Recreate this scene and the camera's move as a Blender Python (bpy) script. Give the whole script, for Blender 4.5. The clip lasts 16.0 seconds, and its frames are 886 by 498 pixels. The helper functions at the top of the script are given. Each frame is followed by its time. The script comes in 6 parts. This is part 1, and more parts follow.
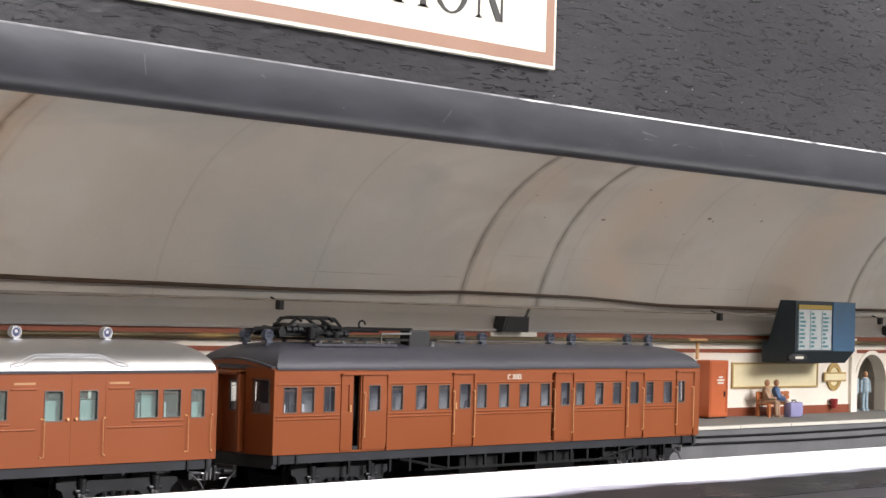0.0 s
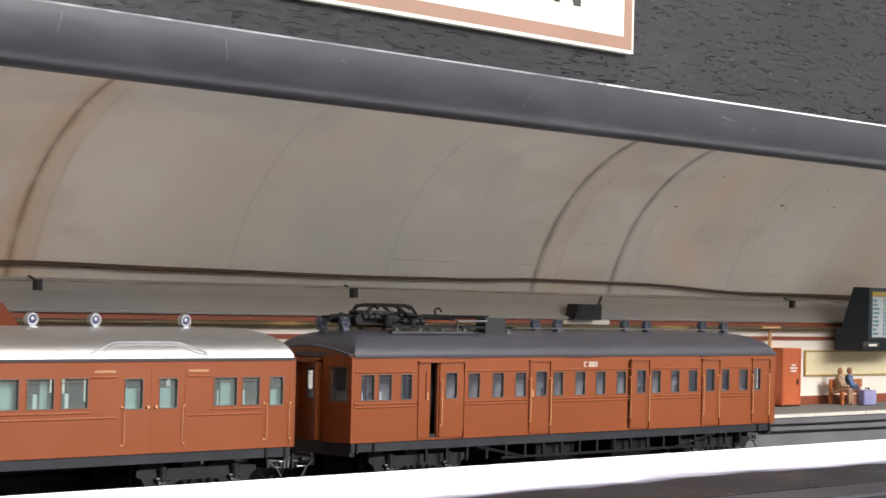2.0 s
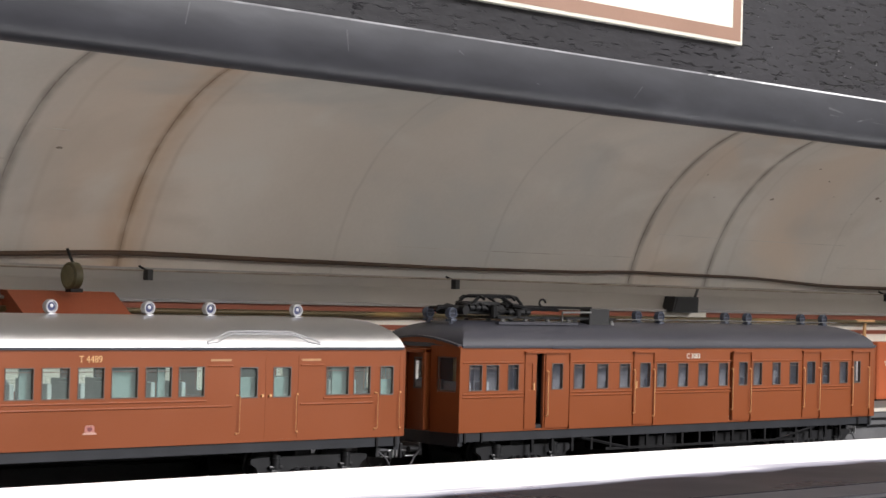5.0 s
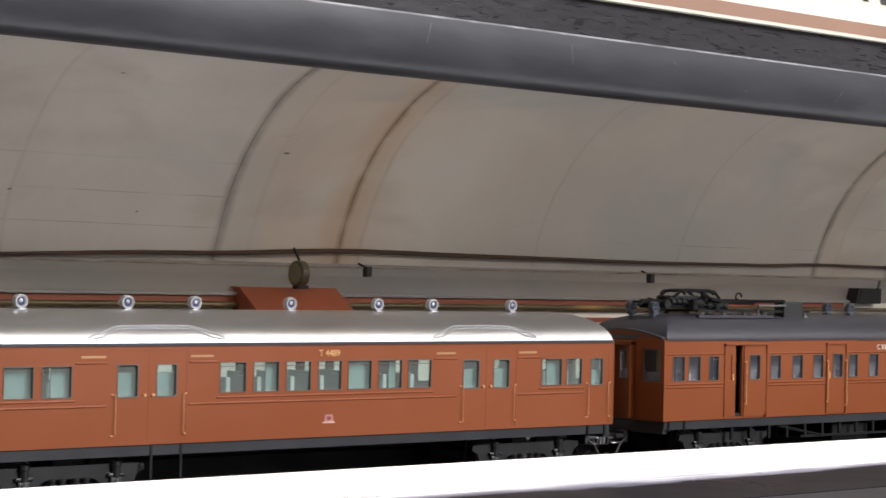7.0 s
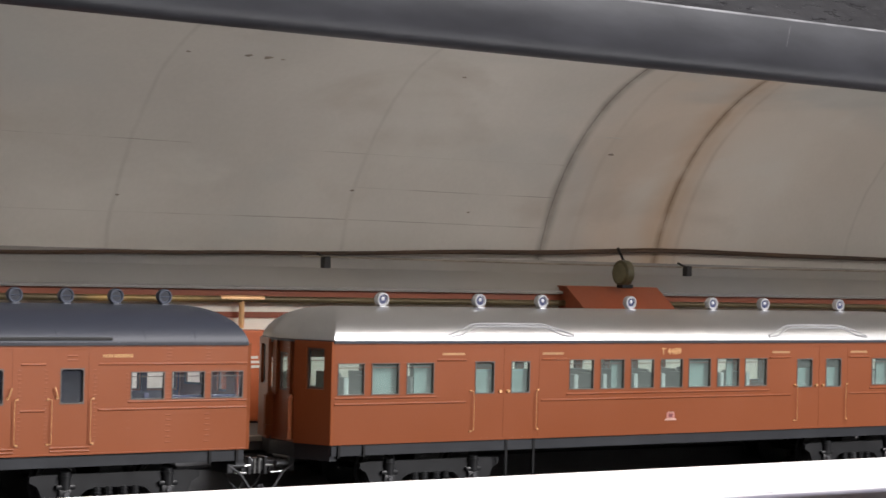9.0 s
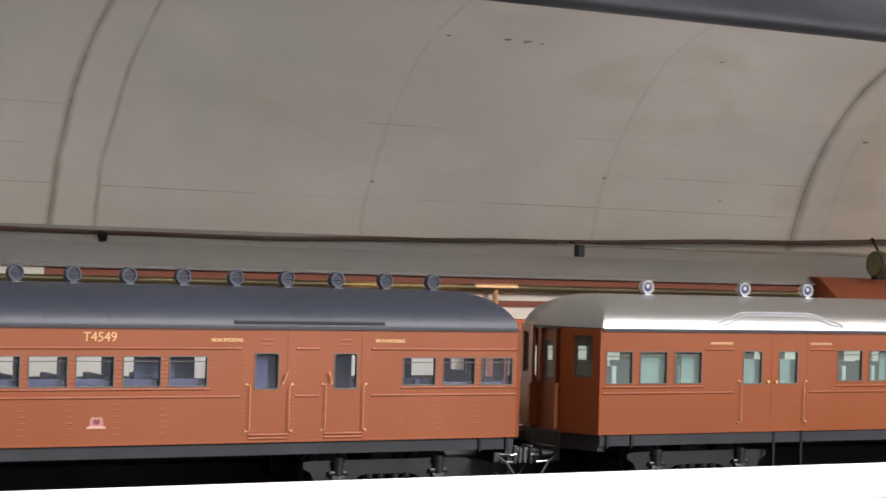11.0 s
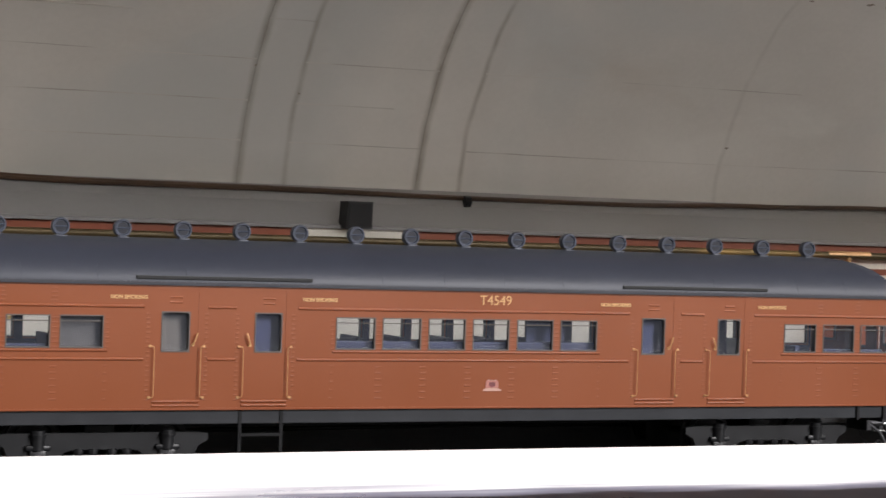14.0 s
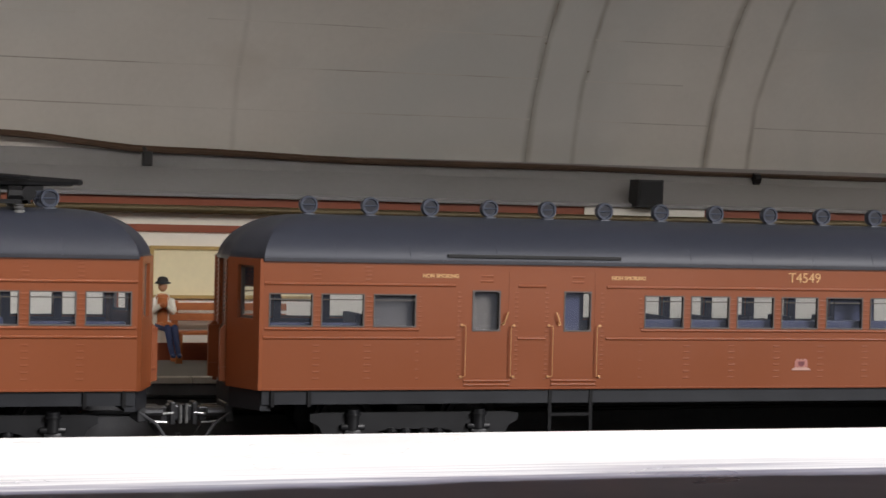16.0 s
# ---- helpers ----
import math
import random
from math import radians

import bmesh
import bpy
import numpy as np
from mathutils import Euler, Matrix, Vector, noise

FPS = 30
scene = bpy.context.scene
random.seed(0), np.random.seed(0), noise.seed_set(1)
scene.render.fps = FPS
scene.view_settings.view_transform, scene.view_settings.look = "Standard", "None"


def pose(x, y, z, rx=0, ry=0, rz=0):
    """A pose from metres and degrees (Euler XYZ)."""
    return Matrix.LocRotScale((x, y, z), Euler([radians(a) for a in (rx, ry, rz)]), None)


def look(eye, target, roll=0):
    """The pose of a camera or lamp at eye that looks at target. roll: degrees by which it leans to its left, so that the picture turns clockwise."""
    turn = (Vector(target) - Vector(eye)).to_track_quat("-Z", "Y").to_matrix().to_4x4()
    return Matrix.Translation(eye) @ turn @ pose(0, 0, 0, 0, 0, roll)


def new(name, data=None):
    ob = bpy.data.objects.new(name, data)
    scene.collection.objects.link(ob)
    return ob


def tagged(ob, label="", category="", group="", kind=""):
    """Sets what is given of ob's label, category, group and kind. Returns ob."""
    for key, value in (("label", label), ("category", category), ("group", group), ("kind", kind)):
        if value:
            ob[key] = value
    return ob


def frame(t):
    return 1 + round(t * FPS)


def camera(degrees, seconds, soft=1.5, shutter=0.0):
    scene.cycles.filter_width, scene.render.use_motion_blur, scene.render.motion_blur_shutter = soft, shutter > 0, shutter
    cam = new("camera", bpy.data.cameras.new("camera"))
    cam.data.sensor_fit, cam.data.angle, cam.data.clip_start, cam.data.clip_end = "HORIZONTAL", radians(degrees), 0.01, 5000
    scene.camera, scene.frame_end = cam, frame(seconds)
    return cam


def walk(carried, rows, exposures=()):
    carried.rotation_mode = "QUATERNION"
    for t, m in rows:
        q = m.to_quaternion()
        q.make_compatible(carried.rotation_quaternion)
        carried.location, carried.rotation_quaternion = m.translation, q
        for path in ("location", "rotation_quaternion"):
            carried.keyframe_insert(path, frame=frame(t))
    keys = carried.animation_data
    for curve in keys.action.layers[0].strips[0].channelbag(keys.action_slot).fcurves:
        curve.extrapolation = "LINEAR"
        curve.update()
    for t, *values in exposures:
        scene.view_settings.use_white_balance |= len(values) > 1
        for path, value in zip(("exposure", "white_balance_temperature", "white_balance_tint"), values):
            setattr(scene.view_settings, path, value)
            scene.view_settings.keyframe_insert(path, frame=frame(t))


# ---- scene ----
cam = camera(24.72, 16.0, soft=1.5, shutter=0.25)
# seconds, eye (m), heading from +y to the left, pitch up, roll (degrees)
PATH = [
    (0, -0.04650, -0.44115, 0.05826, -48.102, 1.696, 1.569),
    (0.5, -0.04632, -0.43927, 0.05742, -47.501, 1.604, 1.577),
    (1, -0.04558, -0.43853, 0.05570, -47.112, 1.557, 1.455),
    (1.5, -0.04630, -0.43926, 0.05552, -47.002, 1.501, 1.446),
    (2, -0.04839, -0.43368, 0.05677, -46.555, 1.410, 1.370),
    (2.5, -0.05000, -0.42578, 0.05829, -45.957, 1.365, 1.554),
    (3, -0.04854, -0.42024, 0.05699, -45.682, 1.311, 1.805),
    (5.3, -0.06512, -0.42631, 0.05464, -44.318, 1.175, 1.369),
    (5.5, -0.06953, -0.42646, 0.05494, -43.772, 1.035, 1.379),
    (6, -0.07407, -0.43154, 0.05575, -42.461, 0.842, 1.167),
    (6.5, -0.08216, -0.43408, 0.05766, -41.925, 0.717, 1.313),
    (7, -0.09804, -0.43624, 0.05771, -40.783, 0.728, 1.287),
    (7.5, -0.11178, -0.43037, 0.05760, -39.720, 0.708, 1.259),
    (8, -0.12081, -0.42718, 0.05849, -38.049, 0.714, 1.333),
    (8.5, -0.12743, -0.42659, 0.05779, -36.354, 0.566, 1.443),
    (9, -0.13465, -0.42202, 0.05728, -34.967, 0.535, 1.368),
    (9.5, -0.13900, -0.41676, 0.05467, -33.589, 0.527, 1.408),
    (9.7, -0.13931, -0.41785, 0.05471, -32.867, 0.458, 1.353),
    (11.8, -0.15846, -0.39359, 0.05136, -28.761, 0.207, 1.716),
    (12, -0.16040, -0.39517, 0.05349, -28.298, -0.019, 1.684),
    (12.5, -0.16476, -0.39506, 0.05255, -27.161, -0.154, 1.576),
    (13, -0.16895, -0.39197, 0.05194, -26.154, -0.397, 1.790),
    (13.5, -0.17659, -0.38909, 0.05142, -25.035, -0.445, 1.815),
    (14, -0.18329, -0.38760, 0.05068, -23.904, -0.567, 1.896),
    (14.5, -0.18899, -0.38396, 0.05062, -22.218, -0.931, 1.762),
    (15, -0.19178, -0.38138, 0.04989, -20.650, -1.050, 1.506),
    (15.5, -0.19692, -0.37760, 0.04834, -19.411, -0.996, 1.377),
    (16, -0.20097, -0.37722, 0.04876, -18.027, -1.172, 1.374),
]


def eye_pose(x, y, z, heading, pitch, roll):
    return pose(x, y, z, 0, 0, heading) @ pose(0, 0, 0, 90 + pitch, 0, 0) @ pose(0, 0, 0, 0, 0, roll)


walk(cam, [(t, eye_pose(*p)) for t, *p in PATH], exposures=[(0, 0.20), (3, 0.18), (6, -0.18), (8, -0.14), (9.7, -0.05), (12, 0.2), (12.7, 0.15), (14, -0.25), (15, -0.47), (16, -0.54)])

# ---- world and lights: a bright hall, daylight from a high window behind the viewer ----
world = bpy.data.worlds.new("hall_air")
world.use_nodes = True
world.node_tree.nodes["Background"].inputs[0].default_value = (0.75, 0.85, 1.0, 1)
world.node_tree.nodes["Background"].inputs[1].default_value = 0.12
scene.world = world


def area_lamp(name, x, y, z, tx, ty, tz, w, h, power, colour):
    lamp = bpy.data.lights.new(name, "AREA")
    lamp.shape, lamp.size, lamp.size_y, lamp.energy, lamp.color = "RECTANGLE", w, h, power, colour
    ob = new(name, lamp)
    ob.matrix_world = look((x, y, z), (tx, ty, tz))
    return ob


area_lamp("high_window_daylight", 1.55, -2.9, 1.72, 0.35, 0, 0.05, 1.5, 1.5, 205, (1.0, 0.975, 0.985))
area_lamp("ceiling_tube", 0.3, -0.36, 2.3, 0.3, -0.3, 0, 1.8, 0.25, 105, (1.0, 0.97, 0.93))
# three warm fill lamps added end to end, unseen behind the pelmet, brightening the tunnel
for fill_name, x, length, power in (("pelmet_tube_light", -0.345, 0.43, 0.180), ("pelmet_tube_light", 0.100, 0.46, 0.088), ("pelmet_tube_light", 0.775, 0.88, 0.165)):
    area_lamp(fill_name, x, -0.0470, 0.1135, x, 0.085, 0.055 if x < 0 else 0.100, length, 0.005, power, (1.0, 0.94, 0.87)).data.spread = radians(155)

# ---- materials ----
MM = 0.001


def surface(name, base, rough=0.6, metal=0.0, spec=0.5, vary=0.12, scale=60.0, grain=900.0, bump=0.15, other=None, stretch=(1, 1, 1), blend=(0.45, 0.62), wear=0.2, deep=1.0, fleck=0.35):
    """Paint, stone or metal: base colour with broad mottling and fine grain; other: a second colour in patches."""
    m = bpy.data.materials.new(name)
    m.use_nodes = True
    nt = m.node_tree
    n, l = nt.nodes, nt.links
    b = n["Principled BSDF"]
    tc = n.new("ShaderNodeTexCoord")
    mp = n.new("ShaderNodeMapping")
    mp.inputs["Scale"].default_value = stretch
    l.new(tc.outputs["Object"], mp.inputs[0])
    big, fine = n.new("ShaderNodeTexNoise"), n.new("ShaderNodeTexNoise")
    big.inputs["Scale"].default_value, fine.inputs["Scale"].default_value = scale, grain
    big.inputs["Detail"].default_value, fine.inputs["Detail"].default_value = 5, 3
    for q in (big, fine):
        l.new(mp.outputs[0], q.inputs["Vector"])
    ramp = n.new("ShaderNodeValToRGB")
    dark = [c * (1 - vary) for c in base]
    lite = [min(1, c * (1 + vary)) for c in base]
    ramp.color_ramp.elements[0].color, ramp.color_ramp.elements[1].color = (*dark, 1), (*lite, 1)
    ramp.color_ramp.elements[0].position, ramp.color_ramp.elements[1].position = 0.3, 0.7
    mix = n.new("ShaderNodeMath")
    mix.operation = "MULTIPLY_ADD"
    mix.inputs[1].default_value = fleck
    l.new(fine.outputs["Fac"], mix.inputs[0])
    sub = n.new("ShaderNodeMath")
    sub.operation = "SUBTRACT"
    sub.inputs[1].default_value = fleck / 2
    l.new(big.outputs["Fac"], sub.inputs[0])
    l.new(sub.outputs[0], mix.inputs[2])
    l.new(mix.outputs[0], ramp.inputs[0])
    out = ramp.outputs[0]
    if other:
        pr = n.new("ShaderNodeValToRGB")
        pr.color_ramp.elements[0].position, pr.color_ramp.elements[1].position = blend
        patch = n.new("ShaderNodeTexNoise")
        patch.inputs["Scale"].default_value, patch.inputs["Detail"].default_value = scale * 0.45, 6
        l.new(mp.outputs[0], patch.inputs["Vector"])
        l.new(patch.outputs["Fac"], pr.inputs[0])
        mx = n.new("ShaderNodeMix")
        mx.data_type = "RGBA"
        l.new(pr.outputs[0], mx.inputs["Factor"])
        l.new(out, mx.inputs["A"])
        mx.inputs["B"].default_value = (*other, 1)
        out = mx.outputs["Result"]
    l.new(out, b.inputs["Base Color"])
    rr = n.new("ShaderNodeMath")
    rr.operation = "MULTIPLY_ADD"
    rr.inputs[1].default_value, rr.inputs[2].default_value = wear, max(0.02, rough - wear / 2)
    l.new(big.outputs["Fac"], rr.inputs[0])
    l.new(rr.outputs[0], b.inputs["Roughness"])
    b.inputs["Metallic"].default_value = metal
    b.inputs["Specular IOR Level"].default_value = spec
    if bump:
        bp = n.new("ShaderNodeBump")
        bp.inputs["Strength"].default_value, bp.inputs["Distance"].default_value = bump, deep * 0.15 / grain
        l.new(fine.outputs["Fac"], bp.inputs["Height"])
        l.new(bp.outputs[0], b.inputs["Normal"])
    return m


def glass(name, tint, clear=0.85, haze=0.1, haze_tint=(0.8, 0.8, 0.8)):
    m = bpy.data.materials.new(name)
    m.use_nodes = True
    n, l = m.node_tree.nodes, m.node_tree.links
    n.remove(n["Principled BSDF"])
    tr, gl, mx, fr, pw, ad = n.new("ShaderNodeBsdfTransparent"), n.new("ShaderNodeBsdfGlossy"), n.new("ShaderNodeMixShader"), n.new("ShaderNodeLayerWeight"), n.new("ShaderNodeMath"), n.new("ShaderNodeMath")
    tr.inputs[0].default_value = (*[c * clear for c in tint], 1)
    gl.inputs["Roughness"].default_value = 0.03
    pw.operation, ad.operation = "POWER", "MULTIPLY_ADD"
    pw.inputs[1].default_value, ad.inputs[1].default_value, ad.inputs[2].default_value = 4.0, 0.6, 0.012
    l.new(fr.outputs["Facing"], pw.inputs[0])
    l.new(pw.outputs[0], ad.inputs[0])
    l.new(ad.outputs[0], mx.inputs[0])
    # a pale diffuse haze mixed into the glass lifts the dark interiors
    df, hz = n.new("ShaderNodeBsdfDiffuse"), n.new("ShaderNodeMixShader")
    df.inputs[0].default_value = (*haze_tint, 1)
    hz.inputs[0].default_value = haze
    l.new(tr.outputs[0], hz.inputs[1])
    l.new(df.outputs[0], hz.inputs[2])
    l.new(hz.outputs[0], mx.inputs[1])
    l.new(gl.outputs[0], mx.inputs[2])
    l.new(mx.outputs[0], n["Material Output"].inputs["Surface"])
    return m


BODY_A = surface("tuscan_red_paint", (0.258, 0.071, 0.024), 0.36, spec=0.5, vary=0.05, scale=35, grain=2500, bump=0)
BODY_B = surface("tuscan_red_paint_warm", (0.236, 0.063, 0.020), 0.37, spec=0.42, vary=0.05, scale=35, grain=2500, bump=0)
BODY_C = surface("tuscan_red_paint_brown", (0.222, 0.058, 0.0165), 0.38, spec=0.36, vary=0.05, scale=35, grain=2500, bump=0)
ROOF_NAVY = surface("navy_grey_roof_paint", (0.031, 0.035, 0.051), 0.46, spec=0.36, vary=0.10, scale=25, grain=1500, bump=0, wear=0.06)
ROOF_BLACK = surface("charcoal_roof_paint", (0.040, 0.040, 0.050), 0.36, vary=0.12, scale=25, grain=1500, bump=0, wear=0.08)
ROOF_SILVER = surface("silver_roof_paint", (0.60, 0.60, 0.605), 0.30, metal=0.96, vary=0.05, scale=30, grain=1800, bump=0, wear=0.06)
FRAME_BLACK = surface("underframe_black", (0.0045, 0.0045, 0.0055), 0.5, spec=0.3, vary=0.2, scale=120, grain=1500)
BOGIE = surface("bogie_dark_grey", (0.008, 0.0083, 0.0098), 0.42, spec=0.5, vary=0.25, scale=200, grain=1800, bump=0.1)
SOLE = surface("solebar_grey_black", (0.017, 0.0185, 0.023), 0.45, vary=0.15, scale=120, grain=1500, bump=0.05)
HOSE = surface("hose_grey", (0.07, 0.07, 0.075), 0.5, vary=0.15, scale=300)
STEEL = surface("coupler_steel", (0.07, 0.07, 0.074), 0.35, metal=0.7, vary=0.2, scale=300)
PIN = surface("bright_steel_pin", (0.40, 0.40, 0.40), 0.3, metal=0.8, vary=0.3, scale=500)
BRASS = surface("brass_rail", (0.74, 0.44, 0.21), 0.4, metal=0.35, vary=0.1, scale=200, bump=0)
# the pipe's second colour paints in gold highlights along some stretches
PIPE = surface("dull_brass_pipe", (0.105, 0.078, 0.036), 0.42, metal=0.35, vary=0.25, scale=30, bump=0.05, other=(0.42, 0.27, 0.09), blend=(0.56, 0.66))
GOLD = surface("gold_lettering", (0.70, 0.42, 0.19), 0.6, vary=0.05, bump=0)
NOTICE = surface("faded_gold_notice", (0.42, 0.23, 0.11), 0.6, vary=0.15, bump=0)
SILVERTRIM = surface("window_trim_grey", (0.20, 0.20, 0.20), 0.4, metal=0.3, vary=0.1, bump=0)
TRIMB = surface("window_trim_brown", (0.12, 0.085, 0.07), 0.45, vary=0.1, bump=0)
RUBBER = surface("window_frame_grey", (0.115, 0.098, 0.090), 0.5, vary=0.1, bump=0)
VENT_NAVY = surface("vent_blue_grey", (0.055, 0.065, 0.095), 0.45, vary=0.1, scale=300, bump=0.03)
VENT_DARK = surface("vent_mouth_dark", (0.008, 0.010, 0.020), 0.5, vary=0.1, bump=0)
VENT_SILVER = surface("vent_silver", (0.44, 0.44, 0.455), 0.4, metal=0.3, vary=0.06, scale=300, bump=0.03)
SEAT_BLUE = surface("seat_blue", (0.018, 0.024, 0.072), 0.6, vary=0.15, scale=200)
SCREEN_TEAL = surface("screen_teal", (0.115, 0.185, 0.170), 0.5, vary=0.15, scale=150)
SCREEN_BLUE = surface("screen_blue_grey", (0.020, 0.026, 0.085), 0.5, vary=0.15, scale=150)
SCREEN_GREY = surface("screen_slate_grey", (0.145, 0.142, 0.148), 0.5, vary=0.2, scale=120)
FROST = surface("frosted_pane_grey", (0.085, 0.076, 0.074), 0.5, vary=0.2, scale=150)
DOOR_SHEET = surface("door_sheet_grey", (0.12, 0.103, 0.088), 0.5, vary=0.35, scale=160, stretch=(2.2, 1, 0.25))
INNER_T = surface("interior_grey_teal", (0.27, 0.32, 0.30), 0.6, vary=0.12, scale=150)
SEAT_GREY = surface("interior_slate", (0.36, 0.36, 0.37), 0.6, vary=0.15, scale=150)
INNER = surface("interior_cream", (0.7, 0.69, 0.64), 0.7, vary=0.1, scale=100)
GLASS = glass("clear_glazing", (0.97, 0.985, 1.0), 0.98, 0.026, (0.6, 0.65, 0.8))
GLASS_T = glass("green_glazing", (0.93, 0.985, 0.975), 0.98, 0.07, (0.72, 0.82, 0.78))
VAULT = surface("vault_whitewash", (0.575, 0.546, 0.510), 0.75, vary=0.15, scale=10, grain=700, bump=0.08, fleck=0.12, other=(0.62, 0.485, 0.375), blend=(0.50, 0.74))


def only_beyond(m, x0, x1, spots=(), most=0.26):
    """Keeps a surface's second colour to the stretch past x0, growing to full at x1 (metres); spots: patches of it (x,
    half width).
    """
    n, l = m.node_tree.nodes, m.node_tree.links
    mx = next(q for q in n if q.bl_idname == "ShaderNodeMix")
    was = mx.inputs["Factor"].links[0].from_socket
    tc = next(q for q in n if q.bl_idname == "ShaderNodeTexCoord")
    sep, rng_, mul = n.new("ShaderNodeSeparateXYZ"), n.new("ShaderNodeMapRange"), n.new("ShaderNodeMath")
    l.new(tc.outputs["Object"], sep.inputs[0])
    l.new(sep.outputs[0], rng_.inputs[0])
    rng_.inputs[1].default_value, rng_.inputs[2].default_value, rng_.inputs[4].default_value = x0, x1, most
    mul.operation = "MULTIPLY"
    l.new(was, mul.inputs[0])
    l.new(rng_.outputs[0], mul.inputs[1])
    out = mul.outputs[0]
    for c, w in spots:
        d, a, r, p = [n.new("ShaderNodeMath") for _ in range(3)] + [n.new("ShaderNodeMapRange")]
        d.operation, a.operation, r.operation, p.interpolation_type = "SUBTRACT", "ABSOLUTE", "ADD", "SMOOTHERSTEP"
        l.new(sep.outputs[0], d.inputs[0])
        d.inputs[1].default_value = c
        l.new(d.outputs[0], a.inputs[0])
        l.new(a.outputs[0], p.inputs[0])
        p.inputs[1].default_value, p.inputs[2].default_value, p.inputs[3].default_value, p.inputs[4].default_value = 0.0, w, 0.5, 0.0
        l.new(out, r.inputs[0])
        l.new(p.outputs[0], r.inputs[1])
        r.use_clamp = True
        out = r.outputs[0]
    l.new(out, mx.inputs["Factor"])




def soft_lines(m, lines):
    """Adds soft, slightly wandering coloured lines across x to a surface: (x, half width, strength, colour), metres."""
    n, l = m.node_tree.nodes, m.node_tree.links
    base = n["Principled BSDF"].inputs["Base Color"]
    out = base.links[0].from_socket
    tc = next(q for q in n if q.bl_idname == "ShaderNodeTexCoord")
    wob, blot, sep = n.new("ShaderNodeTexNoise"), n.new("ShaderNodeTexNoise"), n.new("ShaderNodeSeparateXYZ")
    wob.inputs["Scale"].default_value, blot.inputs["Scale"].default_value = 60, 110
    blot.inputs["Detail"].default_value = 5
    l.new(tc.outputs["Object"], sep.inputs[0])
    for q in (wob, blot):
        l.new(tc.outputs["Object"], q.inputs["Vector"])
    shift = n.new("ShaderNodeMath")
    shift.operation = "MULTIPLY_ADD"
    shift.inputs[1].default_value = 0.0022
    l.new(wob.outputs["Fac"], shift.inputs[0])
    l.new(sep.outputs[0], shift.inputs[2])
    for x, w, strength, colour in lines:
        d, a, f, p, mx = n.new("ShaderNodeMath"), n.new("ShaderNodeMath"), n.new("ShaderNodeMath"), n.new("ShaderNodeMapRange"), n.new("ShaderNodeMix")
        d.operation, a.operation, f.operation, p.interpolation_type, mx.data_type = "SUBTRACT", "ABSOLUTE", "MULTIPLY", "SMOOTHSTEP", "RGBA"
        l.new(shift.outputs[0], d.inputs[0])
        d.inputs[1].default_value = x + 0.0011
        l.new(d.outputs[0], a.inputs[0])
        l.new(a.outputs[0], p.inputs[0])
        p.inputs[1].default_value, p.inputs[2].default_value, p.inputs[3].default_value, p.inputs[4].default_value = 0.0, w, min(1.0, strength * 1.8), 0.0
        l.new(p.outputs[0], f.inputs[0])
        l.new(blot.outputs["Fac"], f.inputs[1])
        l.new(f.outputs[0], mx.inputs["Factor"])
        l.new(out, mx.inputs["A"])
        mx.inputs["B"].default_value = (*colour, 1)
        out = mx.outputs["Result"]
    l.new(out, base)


def mottle(m, colour, scale, stretch, lo, hi, most):
    """Lays broad cloudy patches of another tone over a surface's colour."""
    n, l = m.node_tree.nodes, m.node_tree.links
    base = n["Principled BSDF"].inputs["Base Color"]
    tc = next(q for q in n if q.bl_idname == "ShaderNodeTexCoord")
    mp, q, f, mx = n.new("ShaderNodeMapping"), n.new("ShaderNodeTexNoise"), n.new("ShaderNodeMapRange"), n.new("ShaderNodeMix")
    mp.inputs["Scale"].default_value = stretch
    q.inputs["Scale"].default_value, q.inputs["Detail"].default_value, q.inputs["Distortion"].default_value = scale, 4, 0.6
    f.interpolation_type, mx.data_type = "SMOOTHSTEP", "RGBA"
    f.inputs[1].default_value, f.inputs[2].default_value, f.inputs[4].default_value = lo, hi, most
    l.new(tc.outputs["Object"], mp.inputs[0])
    l.new(mp.outputs[0], q.inputs["Vector"])
    l.new(q.outputs["Fac"], f.inputs[0])
    l.new(f.outputs[0], mx.inputs["Factor"])
    l.new(base.links[0].from_socket, mx.inputs["A"])
    mx.inputs["B"].default_value = (*colour, 1)
    l.new(mx.outputs["Result"], base)


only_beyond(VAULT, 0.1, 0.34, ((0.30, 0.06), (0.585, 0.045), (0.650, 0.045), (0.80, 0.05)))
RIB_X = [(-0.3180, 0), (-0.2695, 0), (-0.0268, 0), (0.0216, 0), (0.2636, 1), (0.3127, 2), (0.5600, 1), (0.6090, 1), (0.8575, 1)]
# darker lines along the edges of each rib
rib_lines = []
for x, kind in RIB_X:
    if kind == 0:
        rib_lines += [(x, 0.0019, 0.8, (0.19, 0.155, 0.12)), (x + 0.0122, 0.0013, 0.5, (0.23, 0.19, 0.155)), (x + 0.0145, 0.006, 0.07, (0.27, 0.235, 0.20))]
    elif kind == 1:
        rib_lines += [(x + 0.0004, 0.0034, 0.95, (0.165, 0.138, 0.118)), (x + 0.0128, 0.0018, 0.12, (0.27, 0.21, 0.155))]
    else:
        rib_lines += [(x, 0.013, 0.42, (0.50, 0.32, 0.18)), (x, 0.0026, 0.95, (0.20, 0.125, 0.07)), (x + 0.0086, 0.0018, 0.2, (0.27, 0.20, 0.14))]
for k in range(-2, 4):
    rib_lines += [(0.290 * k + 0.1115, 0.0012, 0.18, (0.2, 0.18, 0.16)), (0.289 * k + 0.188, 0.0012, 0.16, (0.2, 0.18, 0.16))]
